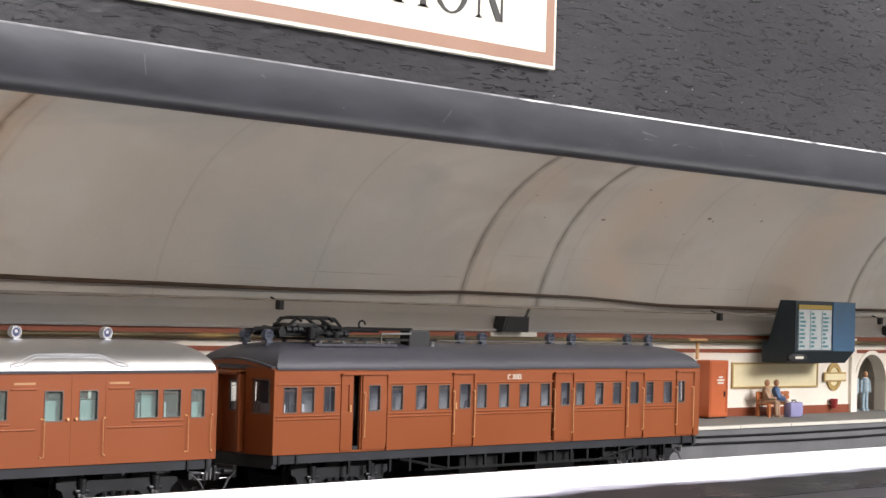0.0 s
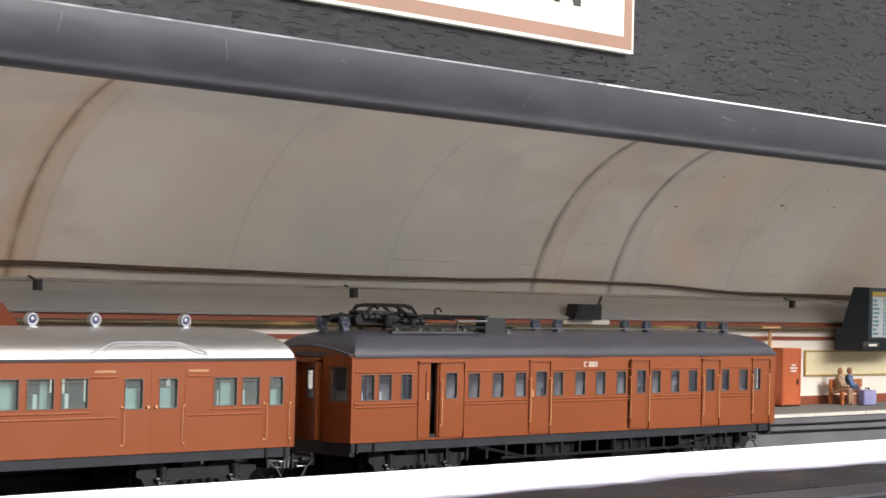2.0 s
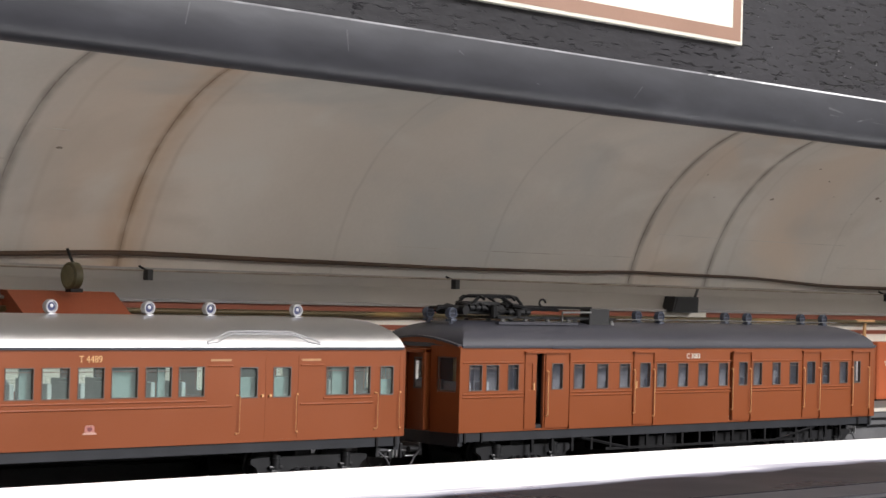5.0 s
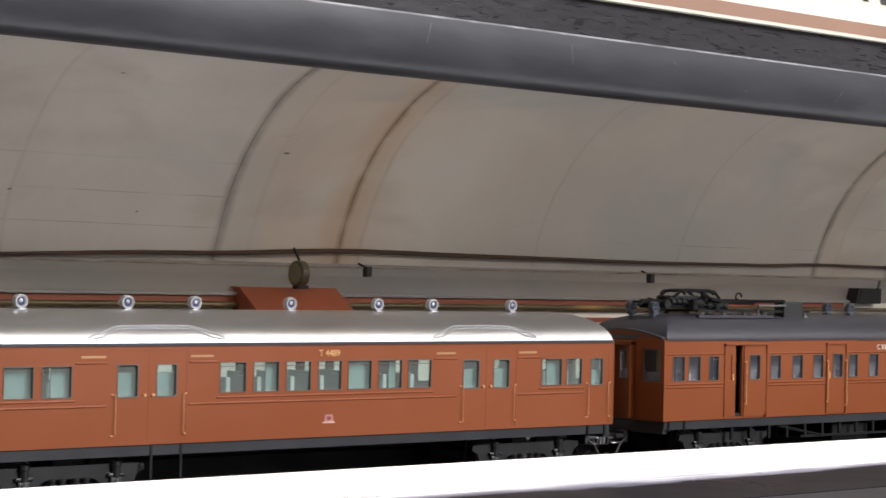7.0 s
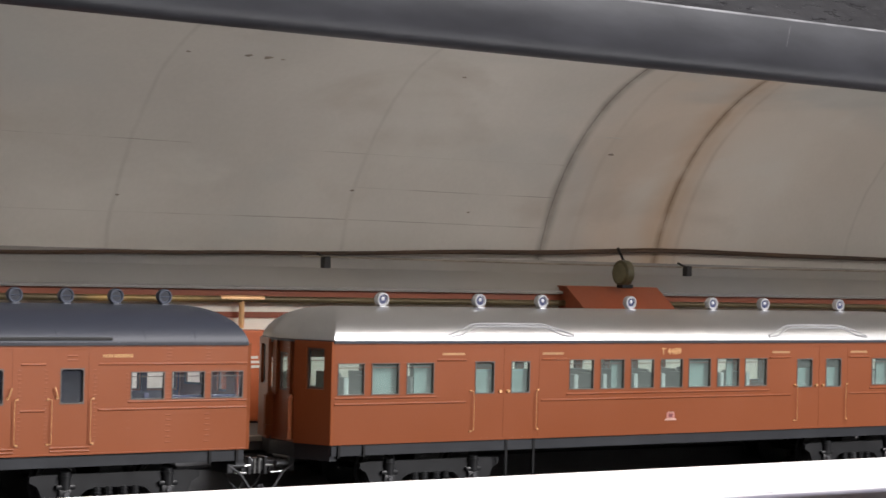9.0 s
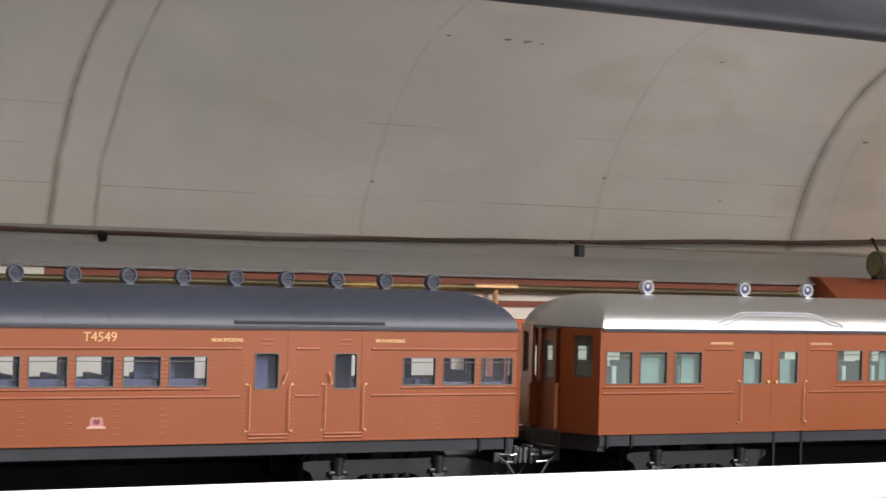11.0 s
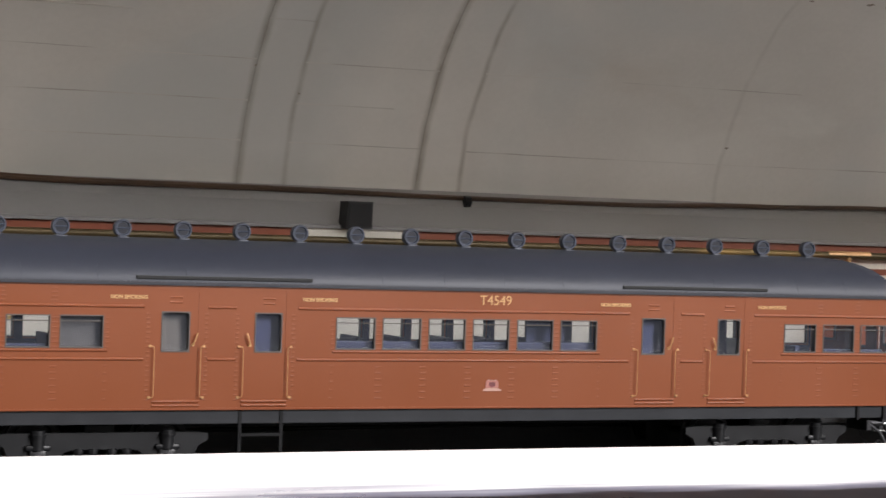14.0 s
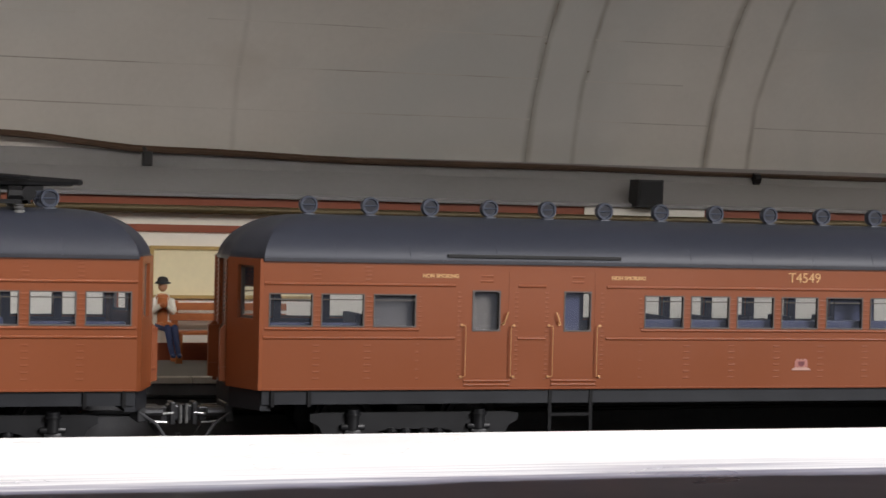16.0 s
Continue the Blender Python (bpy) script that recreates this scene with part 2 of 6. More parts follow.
mottle(VAULT, (0.455, 0.462, 0.455), 13, (1.0, 1.6, 1.0), 0.46, 0.68, 0.6)
mottle(VAULT, (0.42, 0.37, 0.32), 30, (0.6, 1.0, 1.0), 0.56, 0.76, 0.4)
mottle(VAULT, (0.66, 0.64, 0.60), 22, (0.8, 1.3, 1.0), 0.55, 0.75, 0.5)
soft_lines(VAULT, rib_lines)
STAIN = surface("rib_edge_grime", (0.20, 0.165, 0.135), 0.8, vary=0.3, scale=120, grain=900, other=(0.33, 0.28, 0.235))
HAIR = surface("panel_seam_grey", (0.35, 0.325, 0.295), 0.8, vary=0.2, scale=80, grain=900, other=(0.53, 0.50, 0.465), blend=(0.38, 0.55))
CORNICE = surface("cornice_grey_white", (0.225, 0.222, 0.230), 0.6, vary=0.06, scale=30, grain=800, bump=0.05, other=(0.29, 0.265, 0.24), blend=(0.25, 0.5))
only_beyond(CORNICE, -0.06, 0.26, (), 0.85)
REDBAND = surface("oxide_red_paint", (0.25, 0.060, 0.024), 0.5, vary=0.12, scale=40, grain=1200)
WALLW = surface("wall_cream_white", (0.86, 0.80, 0.70), 0.6, vary=0.04, scale=30, grain=900, bump=0.05)
CREAM = surface("poster_cream", (0.82, 0.72, 0.46), 0.5, vary=0.06, scale=60, bump=0.02)
GILT = surface("gilt_frame", (0.45, 0.30, 0.10), 0.45, vary=0.15, scale=150)
CABLE = surface("cable_brown", (0.060, 0.031, 0.016), 0.45, vary=0.3, scale=60)
BLACKBOX = surface("speaker_black", (0.008, 0.008, 0.009), 0.6, vary=0.2, scale=200)
RAILOLIVE = surface("rail_olive_brown", (0.13, 0.10, 0.055), 0.5, vary=0.2, scale=60)
OLIVE = surface("clock_olive", (0.075, 0.065, 0.03), 0.5, vary=0.25, scale=250)
CLOCKFACE = surface("clock_face_olive", (0.14, 0.13, 0.07), 0.4, vary=0.2, scale=250)
ORANGE = surface("kiosk_orange_red", (0.52, 0.12, 0.035), 0.45, vary=0.06, scale=60)
PLAT = surface("platform_asphalt", (0.17, 0.165, 0.155), 0.8, vary=0.12, scale=60, grain=1500, bump=0.3)
COPING = surface("coping_white_line", (0.55, 0.52, 0.46), 0.7, vary=0.12, scale=60)
FACE = surface("platform_face_grey", (0.11, 0.11, 0.115), 0.75, vary=0.15, scale=60)
BALLAST = surface("dark_ballast", (0.012, 0.0115, 0.012), 0.9, vary=0.4, scale=400, grain=2500, bump=0.6)
SLEEPER = surface("sleeper_brown", (0.04, 0.03, 0.025), 0.9, vary=0.3, scale=150)
RAIL = surface("rail_steel", (0.20, 0.18, 0.16), 0.4, metal=0.8, vary=0.2, scale=150)
PELMET = surface("black_pelmet_paint", (0.031, 0.030, 0.034), 0.38, spec=0.24, vary=0.25, scale=18, grain=400, bump=0.55, stretch=(0.45, 1, 1.0), deep=0.9)
def open_grain(m, along, across, depth, smooth_to, rough_from):
    """Short open pores of wood grain lying along x under the paint: hollow, a little darker, in drifts; well filled up to x = smooth_to, open past rough_from (metres)."""
    n, l = m.node_tree.nodes, m.node_tree.links
    b = n["Principled BSDF"]
    tc = next(q for q in n if q.bl_idname == "ShaderNodeTexCoord")
    mp, pores, drift = n.new("ShaderNodeMapping"), n.new("ShaderNodeTexNoise"), n.new("ShaderNodeTexNoise")
    mp.inputs["Scale"].default_value = (along, along, across)
    l.new(tc.outputs["Object"], mp.inputs[0])
    l.new(mp.outputs[0], pores.inputs["Vector"])
    pores.inputs["Scale"].default_value, pores.inputs["Detail"].default_value, pores.inputs["Roughness"].default_value = 1.0, 4, 0.62
    l.new(tc.outputs["Object"], drift.inputs["Vector"])
    drift.inputs["Scale"].default_value = 45
    pit, amount, mul = n.new("ShaderNodeMapRange"), n.new("ShaderNodeMapRange"), n.new("ShaderNodeMath")
    pit.interpolation_type = "SMOOTHSTEP"
    pit.inputs[1].default_value, pit.inputs[2].default_value = 0.57, 0.68
    amount.inputs[1].default_value, amount.inputs[2].default_value, amount.inputs[3].default_value = 0.25, 0.75, 0.35
    l.new(pores.outputs["Fac"], pit.inputs[0])
    l.new(drift.outputs["Fac"], amount.inputs[0])
    mul.operation = "MULTIPLY"
    l.new(pit.outputs[0], mul.inputs[0])
    sep, ends, mix = n.new("ShaderNodeSeparateXYZ"), n.new("ShaderNodeMapRange"), n.new("ShaderNodeMath")
    l.new(tc.outputs["Object"], sep.inputs[0])
    l.new(sep.outputs[0], ends.inputs[0])
    ends.inputs[1].default_value, ends.inputs[2].default_value, ends.inputs[3].default_value = smooth_to, rough_from, 0.12
    mix.operation = "MULTIPLY"
    l.new(amount.outputs[0], mix.inputs[0])
    l.new(ends.outputs[0], mix.inputs[1])
    l.new(mix.outputs[0], mul.inputs[1])
    bp = n.new("ShaderNodeBump")
    bp.invert = True
    bp.inputs["Strength"].default_value, bp.inputs["Distance"].default_value = 1.0, depth
    l.new(mul.outputs[0], bp.inputs["Height"])
    if b.inputs["Normal"].links:
        l.new(b.inputs["Normal"].links[0].from_socket, bp.inputs["Normal"])
    l.new(bp.outputs[0], b.inputs["Normal"])
    mx = n.new("ShaderNodeMix")
    mx.data_type = "RGBA"
    l.new(b.inputs["Base Color"].links[0].from_socket, mx.inputs["A"])
    mx.inputs["B"].default_value = (0.025, 0.025, 0.028, 1)
    l.new(mul.outputs[0], mx.inputs["Factor"])
    l.new(mx.outputs["Result"], b.inputs["Base Color"])


open_grain(PELMET, 170.0, 1000.0, 0.0022, 0.36, 0.52)
STRIP = surface("dark_grey_lip_paint", (0.033, 0.034, 0.041), 0.36, vary=0.2, scale=120, grain=500, bump=0.12, stretch=(0.3, 1, 1), other=(0.075, 0.077, 0.088), blend=(0.54, 0.8))
# highlight tones for the lip edge and board flecks, put into the colour
GLINTW = surface("painted_glint_white", (0.50, 0.50, 0.52), 0.4, vary=0.25, scale=220, other=(0.10, 0.10, 0.11), blend=(0.54, 0.68))
GLINTG = surface("painted_glint_grey", (0.17, 0.17, 0.185), 0.4, vary=0.25, scale=160, other=(0.08, 0.08, 0.09))
SCRATCH = surface("scratch_grey", (0.085, 0.086, 0.095), 0.6, vary=0.3, scale=500)
SIGNW = surface("sign_cream_white", (0.74, 0.71, 0.63), 0.45, vary=0.02, bump=0)
SIGNFACE = surface("sign_face_cream", (0.68, 0.655, 0.57), 0.45, vary=0.03, bump=0)
SIGNB = surface("sign_border_tan", (0.27, 0.155, 0.108), 0.45, vary=0.06, scale=40, bump=0)
SIGNT = surface("sign_lettering_dark", (0.03, 0.028, 0.027), 0.5, vary=0.1, bump=0)
LEDGEW = surface("ledge_white_gloss", (0.86, 0.86, 0.88), 0.3, vary=0.03, scale=30, bump=0.03)


def worn_front(m, y, soft, ragged, grey, dark):
    """Wears a paint through along a ragged line at y (metres): first to a thin grey, then to the dark board beneath."""
    n, l = m.node_tree.nodes, m.node_tree.links
    base = n["Principled BSDF"].inputs["Base Color"]
    out = base.links[0].from_socket
    tc = next(q for q in n if q.bl_idname == "ShaderNodeTexCoord")
    sep, add = n.new("ShaderNodeSeparateXYZ"), None
    l.new(tc.outputs["Object"], sep.inputs[0])
    add = sep.outputs[1]
    for sx, sy, size, much, detail in ((1.0, 0.2, 14, 1.0, 3), (0.35, 1.6, 130, 0.6, 6)):
        mp, q, m_ = n.new("ShaderNodeMapping"), n.new("ShaderNodeTexNoise"), n.new("ShaderNodeMath")
        mp.inputs["Scale"].default_value = (sx, sy, 1)
        q.inputs["Scale"].default_value, q.inputs["Detail"].default_value = size, detail
        m_.operation, m_.inputs[1].default_value = "MULTIPLY_ADD", ragged * much
        l.new(tc.outputs["Object"], mp.inputs[0])
        l.new(mp.outputs[0], q.inputs["Vector"])
        l.new(q.outputs["Fac"], m_.inputs[0])
        l.new(add, m_.inputs[2])
        add = m_.outputs[0]
    mid = y + ragged * 0.8
    # long bluish smears behind the worn line
    mp, q, st, near, f, mx = n.new("ShaderNodeMapping"), n.new("ShaderNodeTexNoise"), n.new("ShaderNodeMapRange"), n.new("ShaderNodeMapRange"), n.new("ShaderNodeMath"), n.new("ShaderNodeMix")
    mp.inputs["Scale"].default_value = (16, 520, 1)
    q.inputs["Scale"].default_value, q.inputs["Detail"].default_value = 1.0, 5
    st.inputs[1].default_value, st.inputs[2].default_value = 0.40, 0.66
    near.inputs[1].default_value, near.inputs[2].default_value, near.inputs[3].default_value, near.inputs[4].default_value = mid, mid + soft * 6, 1.0, 0.0
    f.operation, mx.data_type = "MULTIPLY", "RGBA"
    l.new(tc.outputs["Object"], mp.inputs[0])
    l.new(mp.outputs[0], q.inputs["Vector"])
    l.new(q.outputs["Fac"], st.inputs[0])
    l.new(add, near.inputs[0])
    l.new(st.outputs[0], f.inputs[0])
    l.new(near.outputs[0], f.inputs[1])
    l.new(f.outputs[0], mx.inputs["Factor"])
    l.new(out, mx.inputs["A"])
    mx.inputs["B"].default_value = (0.17, 0.165, 0.26, 1)
    out = mx.outputs["Result"]
    for a, b, colour in ((mid - soft, mid + soft, grey), (mid - soft * 2.4, mid - soft * 0.7, dark)):
        r, mx = n.new("ShaderNodeMapRange"), n.new("ShaderNodeMix")
        r.interpolation_type, mx.data_type = "SMOOTHSTEP", "RGBA"
        r.inputs[1].default_value, r.inputs[2].default_value = a, b
        l.new(add, r.inputs[0])
        l.new(r.outputs[0], mx.inputs["Factor"])
        mx.inputs["A"].default_value = (*colour, 1)
        l.new(out, mx.inputs["B"])
        out = mx.outputs["Result"]
    # paler streaks over the dark front
    pale_streak, mx = n.new("ShaderNodeMath"), n.new("ShaderNodeMix")
    pale_streak.operation, pale_streak.inputs[1].default_value, mx.data_type = "MULTIPLY", 0.5, "RGBA"
    bare = n.new("ShaderNodeMapRange")
    bare.inputs[1].default_value, bare.inputs[2].default_value, bare.inputs[3].default_value, bare.inputs[4].default_value = mid - soft * 6, mid - soft * 2, 0.4, 0.0
    l.new(st.outputs[0], pale_streak.inputs[0])
    cut = n.new("ShaderNodeMath")
    cut.operation = "MULTIPLY"
    l.new(pale_streak.outputs[0], cut.inputs[0])
    l.new(bare.outputs[0], cut.inputs[1])
    l.new(cut.outputs[0], mx.inputs["Factor"])
    l.new(out, mx.inputs["A"])
    mx.inputs["B"].default_value = (0.12, 0.12, 0.16, 1)
    out = mx.outputs["Result"]
    # the bare board is duller than the gloss paint
    dull = n.new("ShaderNodeMapRange")
    dull.inputs[1].default_value, dull.inputs[2].default_value, dull.inputs[3].default_value, dull.inputs[4].default_value = mid - soft * 2.0, mid, 0.05, 0.5
    l.new(add, dull.inputs[0])
    l.new(dull.outputs[0], n["Principled BSDF"].inputs["Specular IOR Level"])
    l.new(out, base)


worn_front(LEDGEW, -0.1482, 0.0026, 0.013, (0.17, 0.172, 0.23), (0.007, 0.0075, 0.011))
LEDGED = surface("ledge_dark_grey", (0.013, 0.012, 0.017), 0.4, vary=0.3, scale=40, grain=500, bump=0.2)
FLESH = surface("figure_tan_paint", (0.48, 0.24, 0.13), 0.6, vary=0.1, scale=400)
CLOTH = surface("figure_cloth_paint", (0.40, 0.26, 0.17), 0.7, vary=0.2, scale=300)
CLOTHB = surface("figure_blue_paint", (0.10, 0.16, 0.30), 0.7, vary=0.2, scale=300)
CLOTHN = surface("figure_navy_paint", (0.03, 0.045, 0.12), 0.7, vary=0.2, scale=300)
CLOTHP = surface("figure_pale_blue_paint", (0.38, 0.48, 0.55), 0.7, vary=0.2, scale=300)
BENCH = surface("bench_orange_wood", (0.42, 0.13, 0.035), 0.55, vary=0.15, scale=150)
LILAC = surface("suitcase_lilac", (0.27, 0.26, 0.46), 0.5, vary=0.08, scale=200)
BOARDN = surface("indicator_navy", (0.010, 0.022, 0.032), 0.5, vary=0.2, scale=90)
BOARDB = surface("indicator_blue", (0.035, 0.10, 0.19), 0.45, vary=0.12, scale=90)
YELLOW = surface("indicator_yellow", (0.40, 0.28, 0.05), 0.5, vary=0.1)
PALE = surface("indicator_white", (0.45, 0.49, 0.50), 0.5, vary=0.1, scale=200)
TEALBAR = surface("indicator_teal_bars", (0.06, 0.20, 0.24), 0.5, vary=0.1)
BIN = surface("bin_red", (0.30, 0.03, 0.03), 0.5, vary=0.1)
HALLW = surface("hall_wall_paint", (0.30, 0.295, 0.285), 0.8, vary=0.06, scale=2, grain=40, bump=0.1)
HALLF = surface("hall_floor", (0.08, 0.07, 0.06), 0.6, vary=0.15, scale=3, grain=60, bump=0.1)
BULKHEAD = surface("bulkhead_golden_wood", (0.46, 0.33, 0.16), 0.5, vary=0.15, scale=150)
CREST_S = surface("crest_pale_scroll", (0.56, 0.33, 0.27), 0.6, vary=0.1, bump=0)
CREST_D = surface("crest_dark_red", (0.20, 0.055, 0.06), 0.6, vary=0.2, scale=900, bump=0)
CREST_P = surface("crest_pink", (0.46, 0.19, 0.16), 0.6, vary=0.1, bump=0)
DARKVOID = surface("alcove_grey_plaster", (0.52, 0.48, 0.42), 0.8, vary=0.15, scale=60)

# ---- building helpers (all lengths below in millimetres) ----


def thing(name, x, y, z, label, category, group="", kind=""):
    ob = new(name)
    ob.empty_display_size = 0.005
    ob.location = (x * MM, y * MM, z * MM)
    return tagged(ob, label, category, group, kind)


def mesh_from(bm, smooth=False):
    bmesh.ops.recalc_face_normals(bm, faces=bm.faces)
    bmesh.ops.scale(bm, vec=(MM, MM, MM), verts=bm.verts)
    me = bpy.data.meshes.new("mesh")
    bm.to_mesh(me)
    bm.free()
    if smooth:
        me.polygons.foreach_set("use_smooth", [True] * len(me.polygons))
        me.set_sharp_from_angle(angle=radians(35))
    return me


def part(name, bm, material, parent=None, label="", smooth=False, kind=""):
    """Links a bmesh, in millimetres, as one mesh under a thing or a part."""
    me = mesh_from(bm, smooth)
    me.materials.append(material)
    ob = new(name, me)
    if parent:
        ob.parent = parent
    return tagged(ob, label, kind=kind)


def structure(name, bm, material, label, category, smooth=False):
    ob = part(name, bm, material, None, label, smooth, "structure")
    ob["category"] = category
    return ob


def again(ob, parent, x=0.0, y=0.0, z=0.0):
    """A further part on the same mesh."""
    o = ob.copy()
    scene.collection.objects.link(o)
    o.parent = parent
    o.location = (x * MM, y * MM, z * MM)
    return o


def B():
    return bmesh.new()


def box(bm, x0, x1, y0, y1, z0, z1, bevel=0.0):
    vs = [bm.verts.new((x, y, z)) for z in (z0, z1) for y in (y0, y1) for x in (x0, x1)]
    fs = [bm.faces.new([vs[i] for i in q]) for q in ((0, 1, 3, 2), (4, 6, 7, 5), (0, 4, 5, 1), (2, 3, 7, 6), (0, 2, 6, 4), (1, 5, 7, 3))]
    if bevel:
        es = {e for f in fs for e in f.edges}
        bmesh.ops.bevel(bm, geom=list(es), offset=bevel, segments=2, profile=0.5, affect="EDGES")
    return bm


def rod(bm, a, b, r, seg=8, r2=None):
    a, b = Vector(a), Vector(b)
    d = (b - a).normalized()
    u = d.orthogonal().normalized()
    v = d.cross(u)
    rings = []
    for p, q in ((a, r), (b, r if r2 is None else r2)):
        rings.append([bm.verts.new(p + q * (math.cos(k * math.tau / seg) * u + math.sin(k * math.tau / seg) * v)) for k in range(seg)])
    for k in range(seg):
        bm.faces.new((rings[0][k], rings[0][(k + 1) % seg], rings[1][(k + 1) % seg], rings[1][k]))
    bm.faces.new(rings[0][::-1])
    bm.faces.new(rings[1])
    return bm


def tube(bm, points, r, seg=8):
    """A round bar bent along points."""
    pts = [Vector(p) for p in points]
    rings = []
    for i, p in enumerate(pts):
        d = (pts[min(i + 1, len(pts) - 1)] - pts[max(i - 1, 0)]).normalized()
        u = d.cross(Vector((0.13, 0.29, 0.95))).normalized()
        v = d.cross(u)
        rings.append([bm.verts.new(p + r * (math.cos(k * math.tau / seg) * u + math.sin(k * math.tau / seg) * v)) for k in range(seg)])
    for a, b in zip(rings, rings[1:]):
        for k in range(seg):
            bm.faces.new((a[k], a[(k + 1) % seg], b[(k + 1) % seg], b[k]))
    bm.faces.new(rings[0][::-1])
    bm.faces.new(rings[-1])
    return bm


def prism(bm, outline, axis, a, b):
    """An outline (pairs) drawn in the plane across axis and pushed from a to b along it."""
    def at(p, q):
        return {"x": (q, p[0], p[1]), "y": (p[0], q, p[1]), "z": (p[0], p[1], q)}[axis]
    lo, hi = [bm.verts.new(at(p, a)) for p in outline], [bm.verts.new(at(p, b)) for p in outline]
    n = len(outline)
    bm.faces.new(lo)
    bm.faces.new(hi[::-1])
    for k in range(n):
        bm.faces.new((lo[k], lo[(k + 1) % n], hi[(k + 1) % n], hi[k]))
    return bm


def plate(bm, p0, p1, z0, z1, thick, holes=()):
    """An upright wall from plan point p0 to p1, thick to the left of that way, with holes (s0, s1, z0, z1) right through it."""
    p0, p1 = Vector(p0), Vector(p1)
    length = (p1 - p0).length
    d = (p1 - p0) / length
    n = Vector((-d.y, d.x)) * thick
    ss = sorted({0.0, length, *[min(max(h[k], 0.0), length) for h in holes for k in (0, 1)]})
    zs = sorted({z0, z1, *[min(max(h[k], z0), z1) for h in holes for k in (2, 3)]})
    solid = {}
    for i in range(len(ss) - 1):
        for j in range(len(zs) - 1):
            s, z = (ss[i] + ss[i + 1]) / 2, (zs[j] + zs[j + 1]) / 2
            solid[i, j] = not any(h[0] < s < h[1] and h[2] < z < h[3] for h in holes)
    made = {}

    def vert(i, j, k):
        if (i, j, k) not in made:
            q = p0 + d * ss[i] + n * k
            made[i, j, k] = bm.verts.new((q.x, q.y, zs[j]))
        return made[i, j, k]

    for (i, j), full in solid.items():
        if not full:
            continue
        bm.faces.new((vert(i, j, 0), vert(i + 1, j, 0), vert(i + 1, j + 1, 0), vert(i, j + 1, 0)))
        bm.faces.new((vert(i, j, 1), vert(i, j + 1, 1), vert(i + 1, j + 1, 1), vert(i + 1, j, 1)))
        for (a, b), e in (((i - 1, j), ((i, j), (i, j + 1))), ((i + 1, j), ((i + 1, j), (i + 1, j + 1))), ((i, j - 1), ((i, j), (i + 1, j))), ((i, j + 1), ((i, j + 1), (i + 1, j + 1)))):
            if not solid.get((a, b), False):
                (a0, b0), (a1, b1) = e
                bm.faces.new((vert(a0, b0, 0), vert(a1, b1, 0), vert(a1, b1, 1), vert(a0, b0, 1)))
    return bm


def lathe(bm, profile, centre, axis="y", seg=20):
    """Turns (radius, along) pairs round an axis through centre."""
    rings = []
    for r, h in profile:
        ring = []
        for k in range(seg):
            c, s = r * math.cos(k * math.tau / seg), r * math.sin(k * math.tau / seg)
            q = {"y": (c, h, s), "z": (c, s, h), "x": (h, c, s)}[axis]
            ring.append(bm.verts.new(Vector(centre) + Vector(q)))
        rings.append(ring)
    for a, b in zip(rings, rings[1:]):
        for k in range(seg):
            bm.faces.new((a[k], a[(k + 1) % seg], b[(k + 1) % seg], b[k]))
    if profile[0][0] > 0.01:
        bm.faces.new(rings[0][::-1])
    if profile[-1][0] > 0.01:
        bm.faces.new(rings[-1])
    bmesh.ops.remove_doubles(bm, verts=bm.verts, dist=0.001)
    return bm


def lettering(name, words, size, material, parent, x, y, z, depth=0.05, align="CENTER", width=1.0, bold=0.0):
    """Words in the built-in font, facing the front (-y), baseline at z."""
    cu = bpy.data.curves.new(name, "FONT")
    cu.body, cu.size, cu.extrude, cu.align_x, cu.offset = words, size * MM, depth * MM, align, bold * MM
    cu.resolution_u = 4
    tmp = bpy.data.objects.new(name, cu)
    me = bpy.data.meshes.new_from_object(tmp)
    bpy.data.objects.remove(tmp)
    for v in me.vertices:
        v.co = Vector((v.co.x * width, -v.co.z, v.co.y))
    me.materials.append(material)
    ob = new(name, me)
    ob.parent = parent
    ob.location = (x * MM, y * MM, z * MM)
    return ob


LIP = [(-67.0, 119.5), (-67.12, 117.0), (-67.0, 114.0), (-66.7, 111.5), (-66.2, 109.2), (-65.4, 107.2), (-64.2, 105.7), (-62, 105.0)]

# ---- the layout: ground, track, platform, wall, vault, pelmet, front ledge ----
X0, X1 = -560.0, 1250.0

structure("ground", box(B(), X0, X1, -101.4, 140, -16, -4.2), BALLAST, "dark ballast-strewn baseboard under the model track", "ground")
bm = B()
rng = random.Random(5)
for _ in range(5200):
    x, y = rng.uniform(-380, 860), rng.choice((rng.uniform(-12, 36), rng.uniform(-60, 36)))
    s = rng.uniform(0.35, 0.8)
    z = -4.2 + s * 0.3
    vs = [bm.verts.new((x + s * a, y + s * b, z + s * c)) for a, b, c in ((1, rng.uniform(-.4, .4), -.3), (-.6, .9, -.3), (-.6, -.9, -.3), (rng.uniform(-.3, .3), 0, .7))]
    for q in ((0, 1, 3), (1, 2, 3), (2, 0, 3)):
        bm.faces.new([vs[k] for k in q])
stones = part("ballast", bm, BALLAST, None, "loose dark grey model ballast stones between the sleepers", kind="stuff")
stones["category"] = "ballast"

